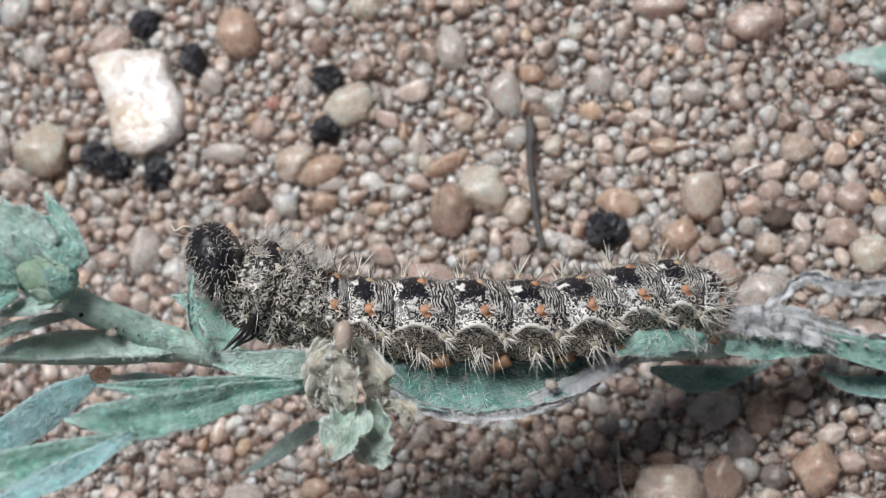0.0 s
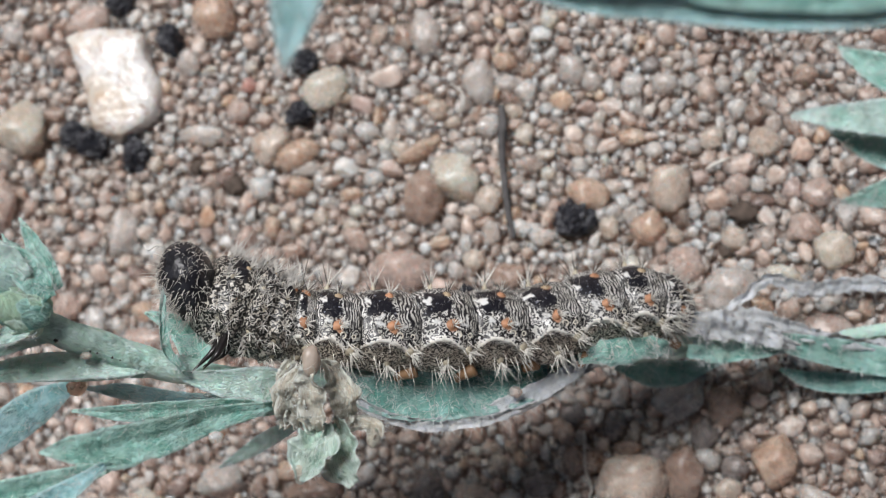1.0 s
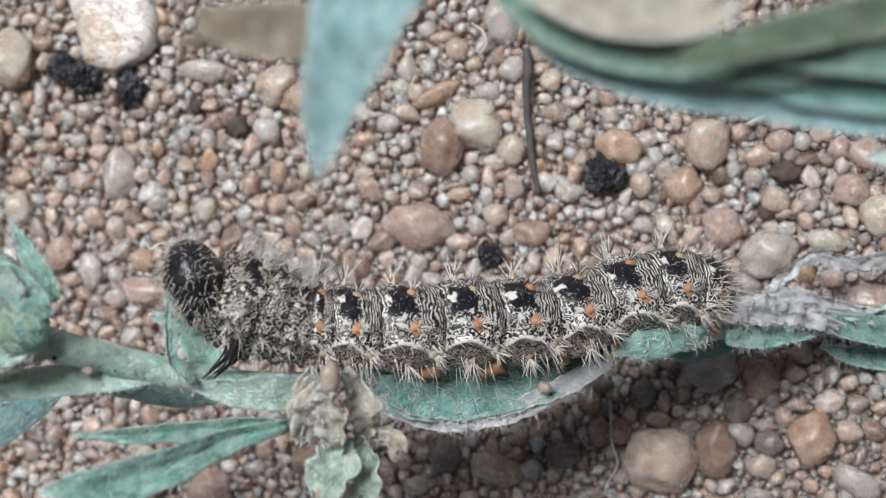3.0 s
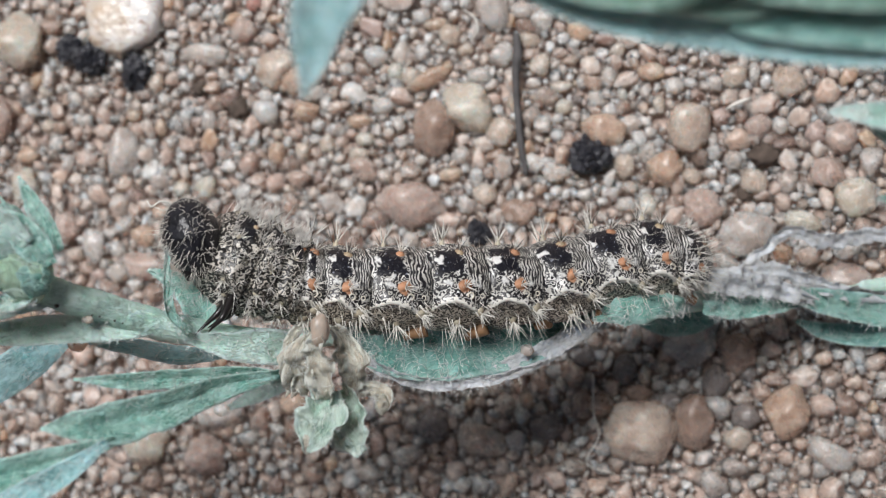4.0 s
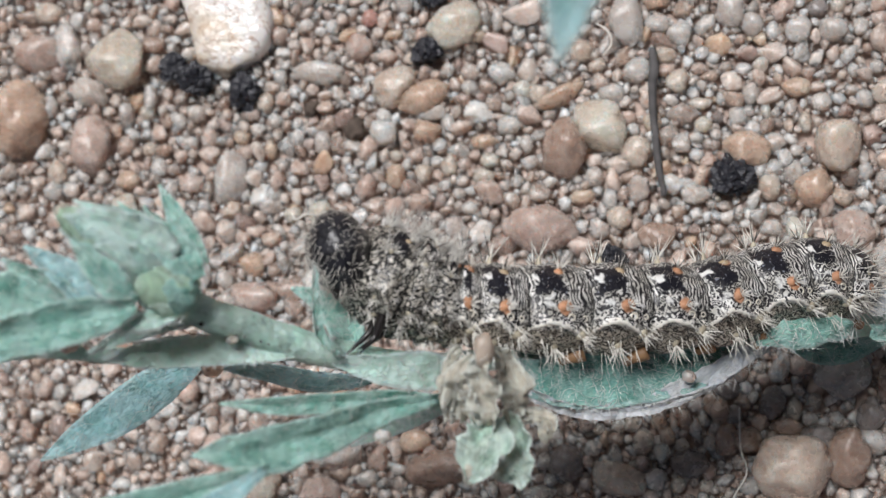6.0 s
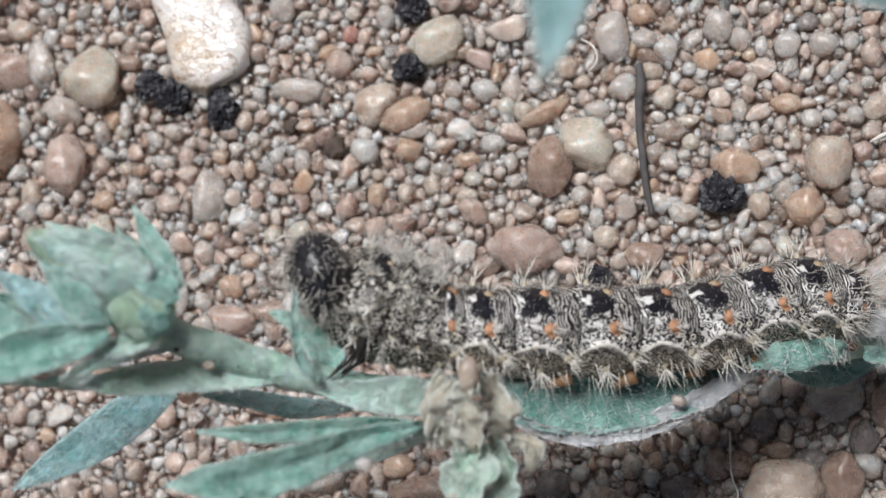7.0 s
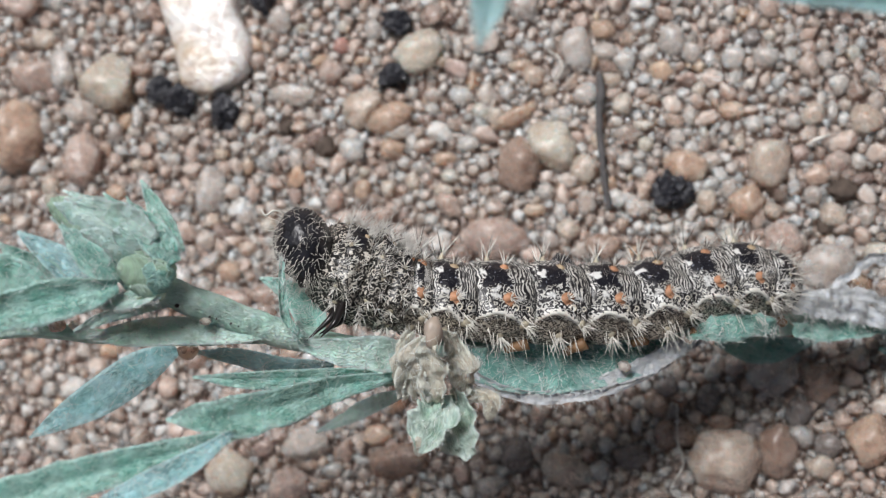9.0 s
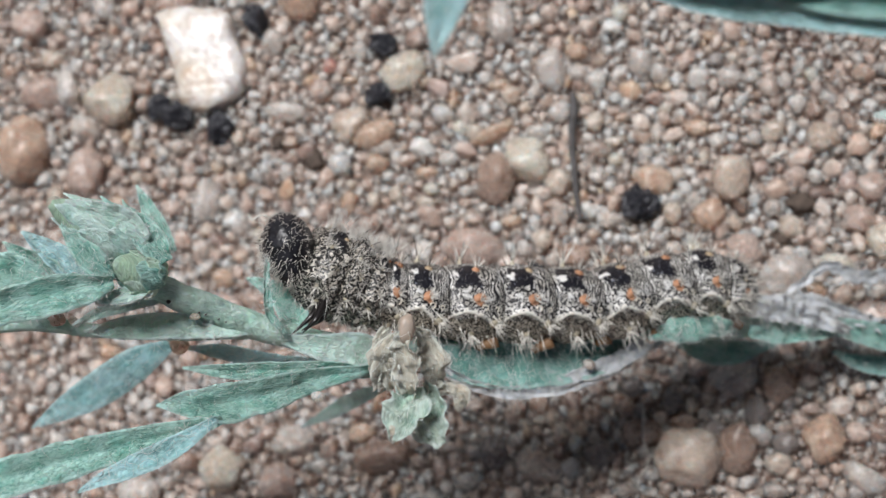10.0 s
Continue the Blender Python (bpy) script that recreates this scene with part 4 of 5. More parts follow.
    # dark specks and grit caught on the wool of the stem
    rnd = random.Random(5)
    stem = smooth_path(STEM_MAIN, 60)
    for k in range(60):
        i = rnd.randrange(4, 26)
        q = stem[i, :3] + np.array((0, rnd.uniform(-0.45, 0.45), stem[i, 3] * 0.9))
        v, f = lump(BALL2, 120 + k, 0.3)
        v = v * rnd.uniform(0.04, 0.13) + q - o
        child("speck", mesh_from("speck", v.tolist(), f.tolist(), speck_mat), p, "dark grit speck")
    roots = []
    for _ in range(420):
        i = rnd.randrange(1, 59)
        a = rnd.uniform(0, 6.28)
        d = np.array((rnd.uniform(-0.6, 0.6), math.cos(a), math.sin(a)))
        roots.append((stem[i, :3] - o + unit(d * (0, 1, 1)) * stem[i, 3] * 0.95, d, rnd.uniform(0.2, 0.7), np.array((rnd.uniform(-0.8, 0.8), rnd.uniform(-0.5, 0.5), rnd.uniform(-0.5, 0.3)))))
    hairs("wool", roots, fuzz_mat, p, 0.011, "loose white woolly hairs")
    return p


def bud(parent, o, base, tip, r, seed, label, skin=None):
    """A closed flower bud: an egg wrapped in two rings of overlapping felted scales."""
    base, tip = np.array(base) - o, np.array(tip) - o
    ax = tip - base
    length = np.linalg.norm(ax)
    rows = [(*(base + ax * s), r * w) for s, w in ((0, 0.35), (0.2, 0.86), (0.45, 0.92), (0.7, 0.70), (0.9, 0.40), (1.0, 0.16))]
    body = tube("bud", rows, 20, round_bud_mat, parent, label, n=24)
    side = unit(np.cross(ax, (0.2, 0.3, 1.0)))
    other = unit(np.cross(ax, side))
    rnd = random.Random(seed)
    long_bud = length > 3
    for ring, count, reach, wide in ((0, 5, 0.93, 0.62), (1, 6, 0.70, 0.58), (2, 5, 0.46, 0.52)) if long_bud else ((0, 5, 0.86, 0.55), (1, 5, 0.55, 0.60)):
        for k in range(count):
            a = 2 * math.pi * (k + 0.5 * ring + rnd.uniform(-0.15, 0.15)) / count + seed
            d = math.cos(a) * side + math.sin(a) * other
            end = reach * rnd.uniform(0.86, 1.08)
            puff = 1.0 + 0.10 * ring
            pts = []
            for f, h in ((0.03, 0.5), (0.30, 1.0), (0.58, 0.92), (0.82, 0.55), (1.0, 0.04)):
                at_s = f * end
                out = np.interp(at_s, (0, 0.2, 0.45, 0.7, 0.9, 1.0), (0.38, 0.90, 0.97, 0.76, 0.47, 0.30)) * puff + (0.14 if f == 1.0 else 0.0)
                pts.append((*(base + ax * at_s + d * r * out), r * wide * h))
            leaf("scale", pts, (skin or bud_mat) if (k + ring) % 3 else leaf_mat, body, "", cup=-0.42, wave=0.10, thick=0.07, fuzz=0, rows=16, cols=9, seed=seed + 7 * ring + k, ragged=0.2, keel=-0.10, face=d)


STEM_MAIN = [(-21.0, 0.2, 28.9, 0.53), (-19.4, -1.2, 26.5, 0.75), (-17.8, -1.8, 24.6, 0.76), (-15.8, -2.5, 22.7, 0.77), (-13.2, -3.1, 20.5, 0.69), (-10.2, -3.2, 18.5, 0.57), (-5.9, -2.6, 15.4, 0.52), (0.1, -1.8, 11.7, 0.50), (5.8, -1.0, 8.3, 0.51), (10.7, -0.3, 5.8, 0.55)]
STEM_RIGHT = [(9.5, 0.0, 6.3, 0.50), (11.2, 0.0, 5.3, 0.54), (14.1, 0.1, 3.4, 0.48), (17.9, 0.6, 0.8, 0.45), (22.6, 1.3, -2.2, 0.43), (29.5, 2.4, -6.9, 0.41)]
STEM_BACK = [(-32.8, -3.6, 27.7, 0.36), (-29.6, -3.5, 27.0, 0.39), (-26.8, -3.2, 26.0, 0.43), (-24.1, -3.3, 24.8, 0.40), (-20.2, -3.2, 22.9, 0.40), (-15.7, -2.8, 21.0, 0.41)]
LEAF_BACK = [(-15.0, -2.6, 22.4, 0.25), (-16.8, -2.9, 23.8, 0.55), (-19.5, -3.0, 25.2, 0.73), (-21.9, -3.3, 25.9, 0.61), (-23.9, -3.5, 26.1, 0.06)]
LEAF_LOW = [(-13.6, -4.0, 16.3, 0.26), (-15.9, -4.2, 17.6, 0.55), (-18.2, -3.8, 18.9, 0.48), (-20.2, -3.7, 19.9, 0.10)]
LEAF_B = [(-8.7, -4.9, 22.3, 0.24), (-10.8, -4.9, 23.4, 0.54), (-13.3, -5.1, 24.6, 0.54), (-15.9, -5.3, 25.9, 0.42), (-18.0, -5.3, 26.9, 0.06)]
LEAF_C = [(-9.0, -4.8, 22.9, 0.30), (-11.4, -5.5, 24.6, 0.65), (-13.2, -6.4, 26.6, 0.88), (-15.1, -7.1, 28.3, 1.04), (-16.7, -7.3, 29.5, 0.69), (-18.0, -7.5, 30.5, 0.06)]
LEAF_D = [(-15.2, -8.0, 28.5, 0.23), (-17.3, -8.9, 30.2, 0.69), (-20.0, -9.8, 31.6, 0.86), (-22.9, -10.9, 33.0, 0.97), (-26.1, -12.1, 34.2, 0.92), (-29.6, -13.5, 35.2, 0.46), (-31.1, -14.1, 35.6, 0.06)]
LEAF_E = [(-15.1, -8.0, 29.5, 0.17), (-16.8, -9.5, 30.6, 0.57), (-18.6, -10.6, 31.6, 0.57), (-20.2, -11.4, 32.0, 0.31), (-21.1, -12.0, 32.3, 0.06)]
LEAF_F = [(-22.1, -3.4, 17.4, 0.39), (-24.0, -4.6, 17.6, 1.04), (-26.1, -6.2, 18.1, 1.04), (-27.9, -7.4, 18.6, 0.65), (-29.5, -8.5, 19.0, 0.06)]
LEAF_H = [(-14.1, -3.2, 21.8, 0.31), (-12.0, -3.5, 21.3, 0.74), (-10.1, -3.5, 20.1, 0.93), (-8.8, -4.0, 18.7, 0.44)]
LEAF_CURL = [(-13.9, -2.9, 21.1, 0.37), (-13.8, -2.0, 20.9, 0.81), (-14.5, -0.9, 20.9, 0.69), (-15.5, -0.2, 21.2, 0.44), (-16.4, 0.1, 21.7, 0.06)]
LEAF_STRIP = [(-13.8, -3.1, 22.6, 0.21), (-14.5, -2.1, 23.4, 0.27), (-14.7, -0.9, 23.6, 0.24), (-14.9, 0.6, 23.3, 0.15), (-14.9, 1.1, 23.1, 0.03)]
LEAF_K = [(-7.4, -2.9, 17.0, 0.32), (-5.7, -3.7, 16.1, 0.96), (-3.4, -3.8, 14.7, 1.42), (-1.0, -3.6, 13.2, 1.31), (1.5, -3.1, 11.7, 1.05), (3.9, -2.2, 10.2, 0.67), (5.7, -1.4, 9.1, 0.20)]
LEAF_L = [(4.9, -1.5, 11.3, 0.20), (6.2, -1.1, 11.9, 0.72), (7.8, -0.8, 11.2, 0.79), (9.2, -0.6, 10.0, 0.60), (9.8, -0.7, 8.7, 0.27)]
LEAF_M = [(6.2, -1.3, 4.8, 0.21), (7.9, -1.6, 3.3, 0.77), (9.6, -1.5, 2.2, 0.78), (11.3, -1.0, 1.5, 0.36), (13.0, -0.4, 1.0, 0.07)]
LEAF_N = [(14.9, 0.6, 4.8, 0.19), (16.3, 0.0, 4.0, 0.63), (18.2, -0.3, 2.8, 0.84), (20.4, -0.6, 1.2, 0.91), (23.6, -1.1, -1.0, 0.73), (26.3, -1.3, -2.8, 0.07)]
LEAF_O = [(15.6, -1.3, 2.4, 0.13), (17.1, -1.8, 1.2, 0.49), (18.9, -2.0, 0.0, 0.63), (21.2, -2.0, -1.4, 0.57), (24.4, -1.9, -3.2, 0.1)]
LEAF_FRAY = [(12.6, 1.5, 6.0, 0.25), (13.7, 2.6, 5.6, 0.28), (15.0, 3.7, 5.0, 0.31), (16.2, 3.5, 4.2, 0.41), (17.6, 3.3, 3.2, 0.45), (18.7, 3.6, 2.2, 0.45), (19.9, 3.9, 1.4, 0.42), (22.5, 3.8, -0.4, 0.4), (25.8, 3.9, -2.4, 0.1)]
LEAF_DRY = [(11.8, 1.1, 7.2, 0.25), (13.2, 1.5, 6.4, 0.37), (14.7, 1.4, 5.4, 0.41), (16.3, 0.9, 4.2, 0.41), (18.1, 0.5, 3.0, 0.42), (20.7, 0.3, 1.2, 0.42), (24.2, 0.2, -1.4, 0.1)]
LEAF_P = [(10.5, 0.6, 8.4, 0.55), (11.8, 0.8, 7.8, 0.8), (13.3, 0.6, 6.8, 0.74), (14.8, 0.3, 5.6, 0.56), (16.6, -0.1, 4.2, 0.16)]
LEAF_G = [(-9.6, -5.1, 14.4, 0.13), (-11.8, -5.7, 12.4, 0.47), (-13.9, -6.5, 10.5, 0.44), (-16.1, -7.5, 9.6, 0.07)]
FL_TIP = [(-19.2, 0.7, 26.6, 0.42), (-19.8, 1.8, 26.6, 0.55), (-20.5, 3.1, 26.8, 0.4), (-21.2, 4.3, 27.0, 0.06)]
FL_A = [(-22.4, -1.1, 28.6, 0.42), (-23.6, -0.4, 29.4, 0.78), (-24.8, 0.4, 30.0, 0.54), (-26.0, 1.2, 30.4, 0.06)]
FL_B = [(-23.9, -1.3, 28.8, 0.42), (-24.8, -0.7, 29.6, 0.84), (-25.9, -0.0, 30.2, 0.54), (-26.9, 0.6, 30.6, 0.06)]
FL_C = [(-21.1, -1.2, 29.6, 0.35), (-22.6, -1.7, 30.4, 0.88), (-24.4, -2.2, 31.0, 1.06), (-26.5, -3.0, 31.7, 0.83), (-28.3, -3.8, 32.3, 0.09)]
FL_E = [(-19.4, -1.4, 28.4, 0.3), (-20.6, -1.8, 28.8, 0.47), (-21.7, -2.1, 29.0, 0.24), (-22.2, -2.2, 29.1, 0.06)]
FL_G = [(-24.6, -1.6, 29.4, 0.48), (-26.1, -1.1, 30.2, 1.08), (-27.6, -0.9, 31.0, 0.84), (-28.9, -0.8, 32.0, 0.06)]
FL_TOP = [(-19.5, 1.0, 29.3, 0.41), (-20.4, 1.7, 30.0, 0.79), (-21.9, 2.2, 30.7, 0.71), (-23.5, 2.7, 31.0, 0.12)]
FL_SIDE = [(-18.7, -0.0, 28.6, 0.47), (-19.3, 1.0, 29.2, 0.77), (-20.2, 1.9, 29.4, 0.59), (-21.1, 2.6, 29.3, 0.06)]
FL_LOW = [(-21.2, -1.1, 29.6, 0.35), (-21.9, -0.3, 30.4, 0.71), (-22.8, 0.6, 30.8, 0.47), (-23.6, 1.5, 31.0, 0.06)]
FL_RIM = [(-19.1, -1.6, 26.4, 0.18), (-21.2, -2.1, 26.8, 0.27), (-22.8, -2.6, 27.0, 0.3), (-24.1, -3.3, 27.2, 0.09)]
F2G = [(4.8, 11.8, 47.6, 0.57), (6.5, 10.7, 47.6, 0.9), (8.6, 9.9, 47.6, 0.86), (11.1, 9.5, 47.6, 0.74), (13.5, 9.1, 47.6, 0.55), (15.4, 9.0, 47.6, 0.07)]
F2T = [(12.4, 8.7, 47.2, 0.11), (14.7, 8.6, 47.2, 0.63), (17.2, 8.5, 47.2, 0.78), (20.0, 8.3, 47.2, 0.67), (21.7, 8.3, 47.2, 0.07)]
F2D = [(11.7, 9.3, 48.4, 0.09), (13.7, 9.6, 48.4, 0.51), (15.9, 9.5, 48.4, 0.62), (18.2, 9.3, 48.4, 0.55), (20.6, 9.0, 48.4, 0.07)]
LEAF_Q = [(10.6, -0.8, 8.0, 0.37), (12.1, -0.7, 7.0, 0.62), (13.6, -0.5, 6.0, 0.59), (15.1, -0.3, 4.8, 0.38), (16.6, -0.3, 3.6, 0.13)]
BRACT_1 = [(-7.8, -5.7, 21.2, 0.37), (-8.1, -4.6, 22.5, 0.73), (-7.9, -3.6, 22.9, 0.66), (-7.5, -2.8, 22.5, 0.18)]
BRACT_2 = [(-6.1, -5.6, 20.3, 0.31), (-5.9, -4.4, 20.8, 0.80), (-6.2, -3.2, 21.3, 0.67), (-6.8, -2.4, 21.9, 0.15)]
BRACT_3 = [(-6.9, -6.0, 21.9, 0.42), (-6.9, -4.9, 22.7, 0.78), (-6.9, -3.7, 23.3, 0.72), (-7.0, -2.7, 23.6, 0.30)]
BRACT_4 = [(-7.0, -5.7, 21.4, 0.73), (-7.0, -6.8, 22.2, 1.21), (-7.3, -7.8, 22.7, 0.84), (-7.5, -8.5, 22.9, 0.24)]
BRACT_5 = [(-6.5, -5.6, 20.7, 0.74), (-5.9, -6.7, 21.0, 1.28), (-5.6, -7.8, 21.2, 0.97), (-5.1, -8.6, 21.0, 0.18)]
BRACT_6 = [(-5.8, -5.6, 20.2, 0.25), (-5.0, -5.5, 19.9, 0.43), (-4.4, -5.9, 19.8, 0.37), (-4.4, -6.4, 20.0, 0.15)]
BRACT_7 = [(-8.6, -5.8, 21.8, 0.24), (-8.7, -4.3, 22.5, 0.42), (-8.5, -3.1, 22.6, 0.30), (-8.1, -2.5, 22.3, 0.09)]
LEAF_RIM = [(-6.6, -3.8, 16.8, 0.19), (-5.4, -4.6, 16.2, 0.29), (-3.5, -5.2, 15.2, 0.32), (-1.8, -5.2, 14.1, 0.36), (0.0, -4.9, 13.0, 0.33), (2.2, -4.0, 11.6, 0.26), (4.0, -2.9, 10.4, 0.17)]
LEAF_RIB = [(-0.9, -5.0, 13.5, 0.13), (0.9, -4.1, 12.5, 0.39), (2.8, -3.2, 11.4, 0.53), (4.6, -2.0, 10.3, 0.47), (5.9, -1.4, 9.4, 0.13)]
F1 = [(1.3, 11.9, 50.8, 1.72), (0.8, 10.8, 50.8, 1.54), (0.4, 9.5, 50.8, 1.3), (-0.1, 8.1, 50.8, 0.99), (-0.3, 6.8, 50.8, 0.65), (-0.5, 5.3, 50.8, 0.05)]
F1B = [(-4.9, 10.6, 49.5, 0.38), (-3.5, 10.3, 49.5, 0.79), (-2.0, 10.2, 49.5, 0.93), (-0.5, 10.2, 49.5, 0.93), (1.0, 10.8, 49.5, 0.74)]
F2 = [(4.6, 11.6, 46.5, 0.12), (6.4, 9.9, 46.5, 0.46), (8.5, 9.1, 46.5, 0.64), (10.7, 8.6, 46.5, 0.68), (12.9, 8.3, 46.5, 0.64), (15.1, 8.0, 46.5, 0.68), (17.8, 7.8, 46.5, 0.68), (20.4, 7.6, 46.5, 0.38), (21.8, 7.5, 46.5, 0.06)]
F2B = [(10.0, 9.1, 49.2, 0.09), (12.1, 9.7, 49.2, 0.51), (14.7, 10.3, 49.2, 0.65), (17.1, 10.8, 49.2, 0.65), (19.8, 11.4, 49.2, 0.18)]
F2C = [(5.7, 11.8, 48.6, 0.56), (7.5, 11.1, 48.6, 0.85), (9.5, 10.7, 48.6, 0.84), (11.2, 10.7, 48.6, 0.62), (12.4, 11.0, 48.6, 0.15)]
F3 = [(22.6, 7.0, 31.4, 0.97), (20.7, 7.2, 31.4, 0.83), (18.8, 7.3, 31.4, 0.54), (17.6, 7.4, 31.4, 0.30), (16.8, 7.4, 31.4, 0.10)]
F3B = [(22.6, 8.7, 31.0, 0.74), (21.0, 9.3, 31.0, 0.84), (19.5, 10.1, 31.0, 0.35), (18.9, 10.6, 31.0, 0.05)]
F3C = [(22.6, 5.9, 30.0, 0.99), (20.9, 6.1, 30.0, 0.89), (19.5, 6.8, 30.0, 0.65), (18.3, 7.2, 30.0, 0.08)]
F3D = [(22.6, 4.5, 29.5, 0.74), (20.9, 4.2, 29.5, 0.65), (19.7, 4.0, 29.5, 0.30), (18.9, 3.9, 29.5, 0.05)]

sprig()


def stuck_grain(x, y, z, r, tone):
    """A sand grain caught in the leaf wool."""
    seed = int(abs(x * 31 + y * 17)) + 900
    v, f = lump(BALL3, seed, 0.3, 0.7)
    ob = new("sand_grain", mesh_from("sand_grain", (v * np.array((r, r * 0.85, r * 0.8))).tolist(), f.tolist(), pebble_mats[tone]))
    ob.location = (x * MM, y * MM, z * MM)
    tagged(ob, "sand grain caught on a woolly leaf", "sand grain", "grains stuck to the plant")


stuck_grain(-20.31, -3.68, 20.87, 0.55, "rust")
stuck_grain(-10.84, -6.50, 26.05, 0.38, "pale")
stuck_grain(-25.45, -2.84, 26.24, 0.50, "brown")
stuck_grain(-18.03, -2.45, 25.34, 0.30, "tan")
stuck_grain(-24.65, -2.92, 25.81, 0.30, "cream")
stuck_grain(1.66, -3.36, 12.80, 0.36, "rose")


# ---- nearer sprigs that hang over the caterpillar ----
def near_sprig():
    o = np.array((9.0, 52.0, 0.0))
    p = empty("woolly_herb", "tall woolly herb leaning over the sand", "plant", at=o)

    def at(rows):
        return [(x - o[0], y - o[1], z - o[2], w) for x, y, z, w in rows]

    tube("stem", at([(9, 52, -1, 0.8), (9, 50, 18, 0.8), (8.5, 38, 40, 0.75), (7, 24, 50, 0.7), (4.5, 15, 50.5, 0.6), (2.5, 11.8, 49.5, 0.5), (0.9, 10.9, 49, 0.5), (-1.4, 10.4, 48.8, 0.45), (-3.3, 10.1, 48.8, 0.4), (-5.6, 9.9, 49.0, 0.2)]), 12, brown_mat, p, "brownish woolly stem", n=60)
    leaf("leaf", at(F1), leaf_blue, p, "drooping pale blue-green leaf with whitish tip", cup=0.25, twist=(0, -25), seed=81, fuzz=80)
    for k, (rows, mat, words) in enumerate(((F1B, brown_mat, "withered brownish leaf"), (F2, leaf_blue, "broad blue-green felted leaf"), (F2T, leaf_dark, "blue-green felted leaf"), (F2G, deep_mat, "dark green leaf"), (F2D, deep_mat, "dark green leaf"), (F2C, bract_mat, "withered pinkish grey leaf"), (F2B, olive_mat, "dull olive overlapping leaf"))):
        leaf("leaf", at(rows), mat, p, words, cup=0.2, twist=(8, -6)[k % 2], seed=82 + k, fuzz=0)


def side_sprig():
    o = np.array((40.0, 2.0, 0.0))
    p = empty("woolly_herb", "small woolly herb tip rising beside the stem", "plant", at=o)

    def at(rows):
        return [(x - o[0], y - o[1], z - o[2], w) for x, y, z, w in rows]

    tube("stem", at([(40, 2, -1, 0.5), (37, 3, 14, 0.5), (30, 5, 26, 0.45), (25, 7, 30, 0.4), (22, 7.6, 30.3, 0.35), (20.6, 7.6, 30.3, 0.25)]), 10, stem_mat, p, "pale woolly stem", n=36)
    leaf("leaf", at(F3C), leaf_dark, p, cup=0.3, seed=91, fuzz=80)
    leaf("leaf", at(F3D), leaf_mat, p, cup=0.3, seed=92, fuzz=80)
    leaf("leaf", at(F3B), leaf_mat, p, cup=0.35, seed=93, fuzz=80)
    leaf("leaf", at(F3), bud_mat, p, "pale green pointed leaf with cream tip", cup=0.45, seed=94, fuzz=80)


near_sprig()
side_sprig()


# ---- the caterpillar ----
AXIS = [
    (-13.55, 1.25, 20.90, 2.15), (-11.87, 0.55, 19.81, 2.65), (-10.70, 0.10, 19.18, 2.55), (-9.66, -0.22, 18.61, 2.30),
    (-8.61, -0.36, 18.05, 2.16), (-6.49, -0.47, 16.90, 2.26), (-3.66, -0.35, 15.38, 2.36), (-0.92, -0.15, 13.90, 2.34),
    (1.73, 0.08, 12.47, 2.28), (4.28, 0.75, 11.10, 2.36), (6.73, 1.45, 9.80, 2.40), (8.79, 1.72, 8.80, 2.15), (10.50, 1.30, 7.85, 1.30),
]


def crest_at(s):
    """Height of the wavy cream side line, in degrees, along the body."""
    u = s - math.floor(s)
    return -22 + 15 * math.sin(math.pi * min(1, u * 1.25) ** 0.8) - 5 * u + 3 * noise.noise(Vector((s * 4.0, 2.0, 0)))


def body_point(s, phi):
    """Place, outward way and frame of the body at s segments along and phi degrees up from the flank."""
    n = len(AXIS)
    fine = body_point.line
    i = min(max(s / (n - 1), 0), 1) * (len(fine) - 1)
    j = min(int(i), len(fine) - 2)
    row = fine[j] + (fine[j + 1] - fine[j]) * (i - j)
    t = unit(fine[min(j + 6, len(fine) - 1), :3] - fine[max(j - 5, 0), :3])
    c = unit(np.array((0.10, -0.12, 1.0)) - t * t.dot((0.10, -0.12, 1.0)))
    upw = np.cross(c, t)
    a = radians(phi)
    d = math.cos(a) * c + math.sin(a) * upw
    u = s - math.floor(s)
    r = row[3] * (0.88 + 0.12 * math.sin(math.pi * u) ** 0.7)
    crest = crest_at(s)
    gap = phi - crest
    swell = math.sin(math.pi * u) ** 0.6
    r += row[3] * 0.20 * swell * math.exp(-abs(gap) / (9.0 if gap > 0 else 4.0))
    if -75 < gap < 0:
        r -= row[3] * 0.10 * math.sin(math.pi * min(1.0, -gap / 60)) ** 0.7 * swell - row[3] * 0.05 * noise.noise(Vector((s * 5, phi * 0.06, 0)))
    if phi < -70 or phi > 200:
        r *= 0.92
    return row[:3] + d * r, d, t, upw, c


body_point.line = smooth_path(AXIS, 241)


def wart_mesh(seed, tall, mat):
    """A fleshy knob of unit radius standing along z: a low dome, or a cone where tall."""
    rnd = random.Random(seed)
    prof = [(-0.5, 1.35), (0.05, 1.15), (0.35, 0.85), (0.6, 0.5), (0.72, 0.14)] if not tall else [(-0.4, 1.0), (0.2, 0.9), (0.9, 0.55), (1.9, 0.34), (2.6, 0.12)]
    verts, faces = [], []
    n = 10
    for z, r in prof:
        for k in range(n):
            a = 2 * math.pi * k / n
            q = r * rnd.uniform(0.78, 1.22)
            verts.append((q * math.cos(a), q * math.sin(a), z))
    for i in range(len(prof) - 1):
        for k in range(n):
            k2 = (k + 1) % n
            faces.append((i * n + k, i * n + k2, (i + 1) * n + k2, (i + 1) * n + k))
    faces.append(tuple((len(prof) - 1) * n + k for k in range(n)))
    return mesh_from("scolus", verts, faces, mat)


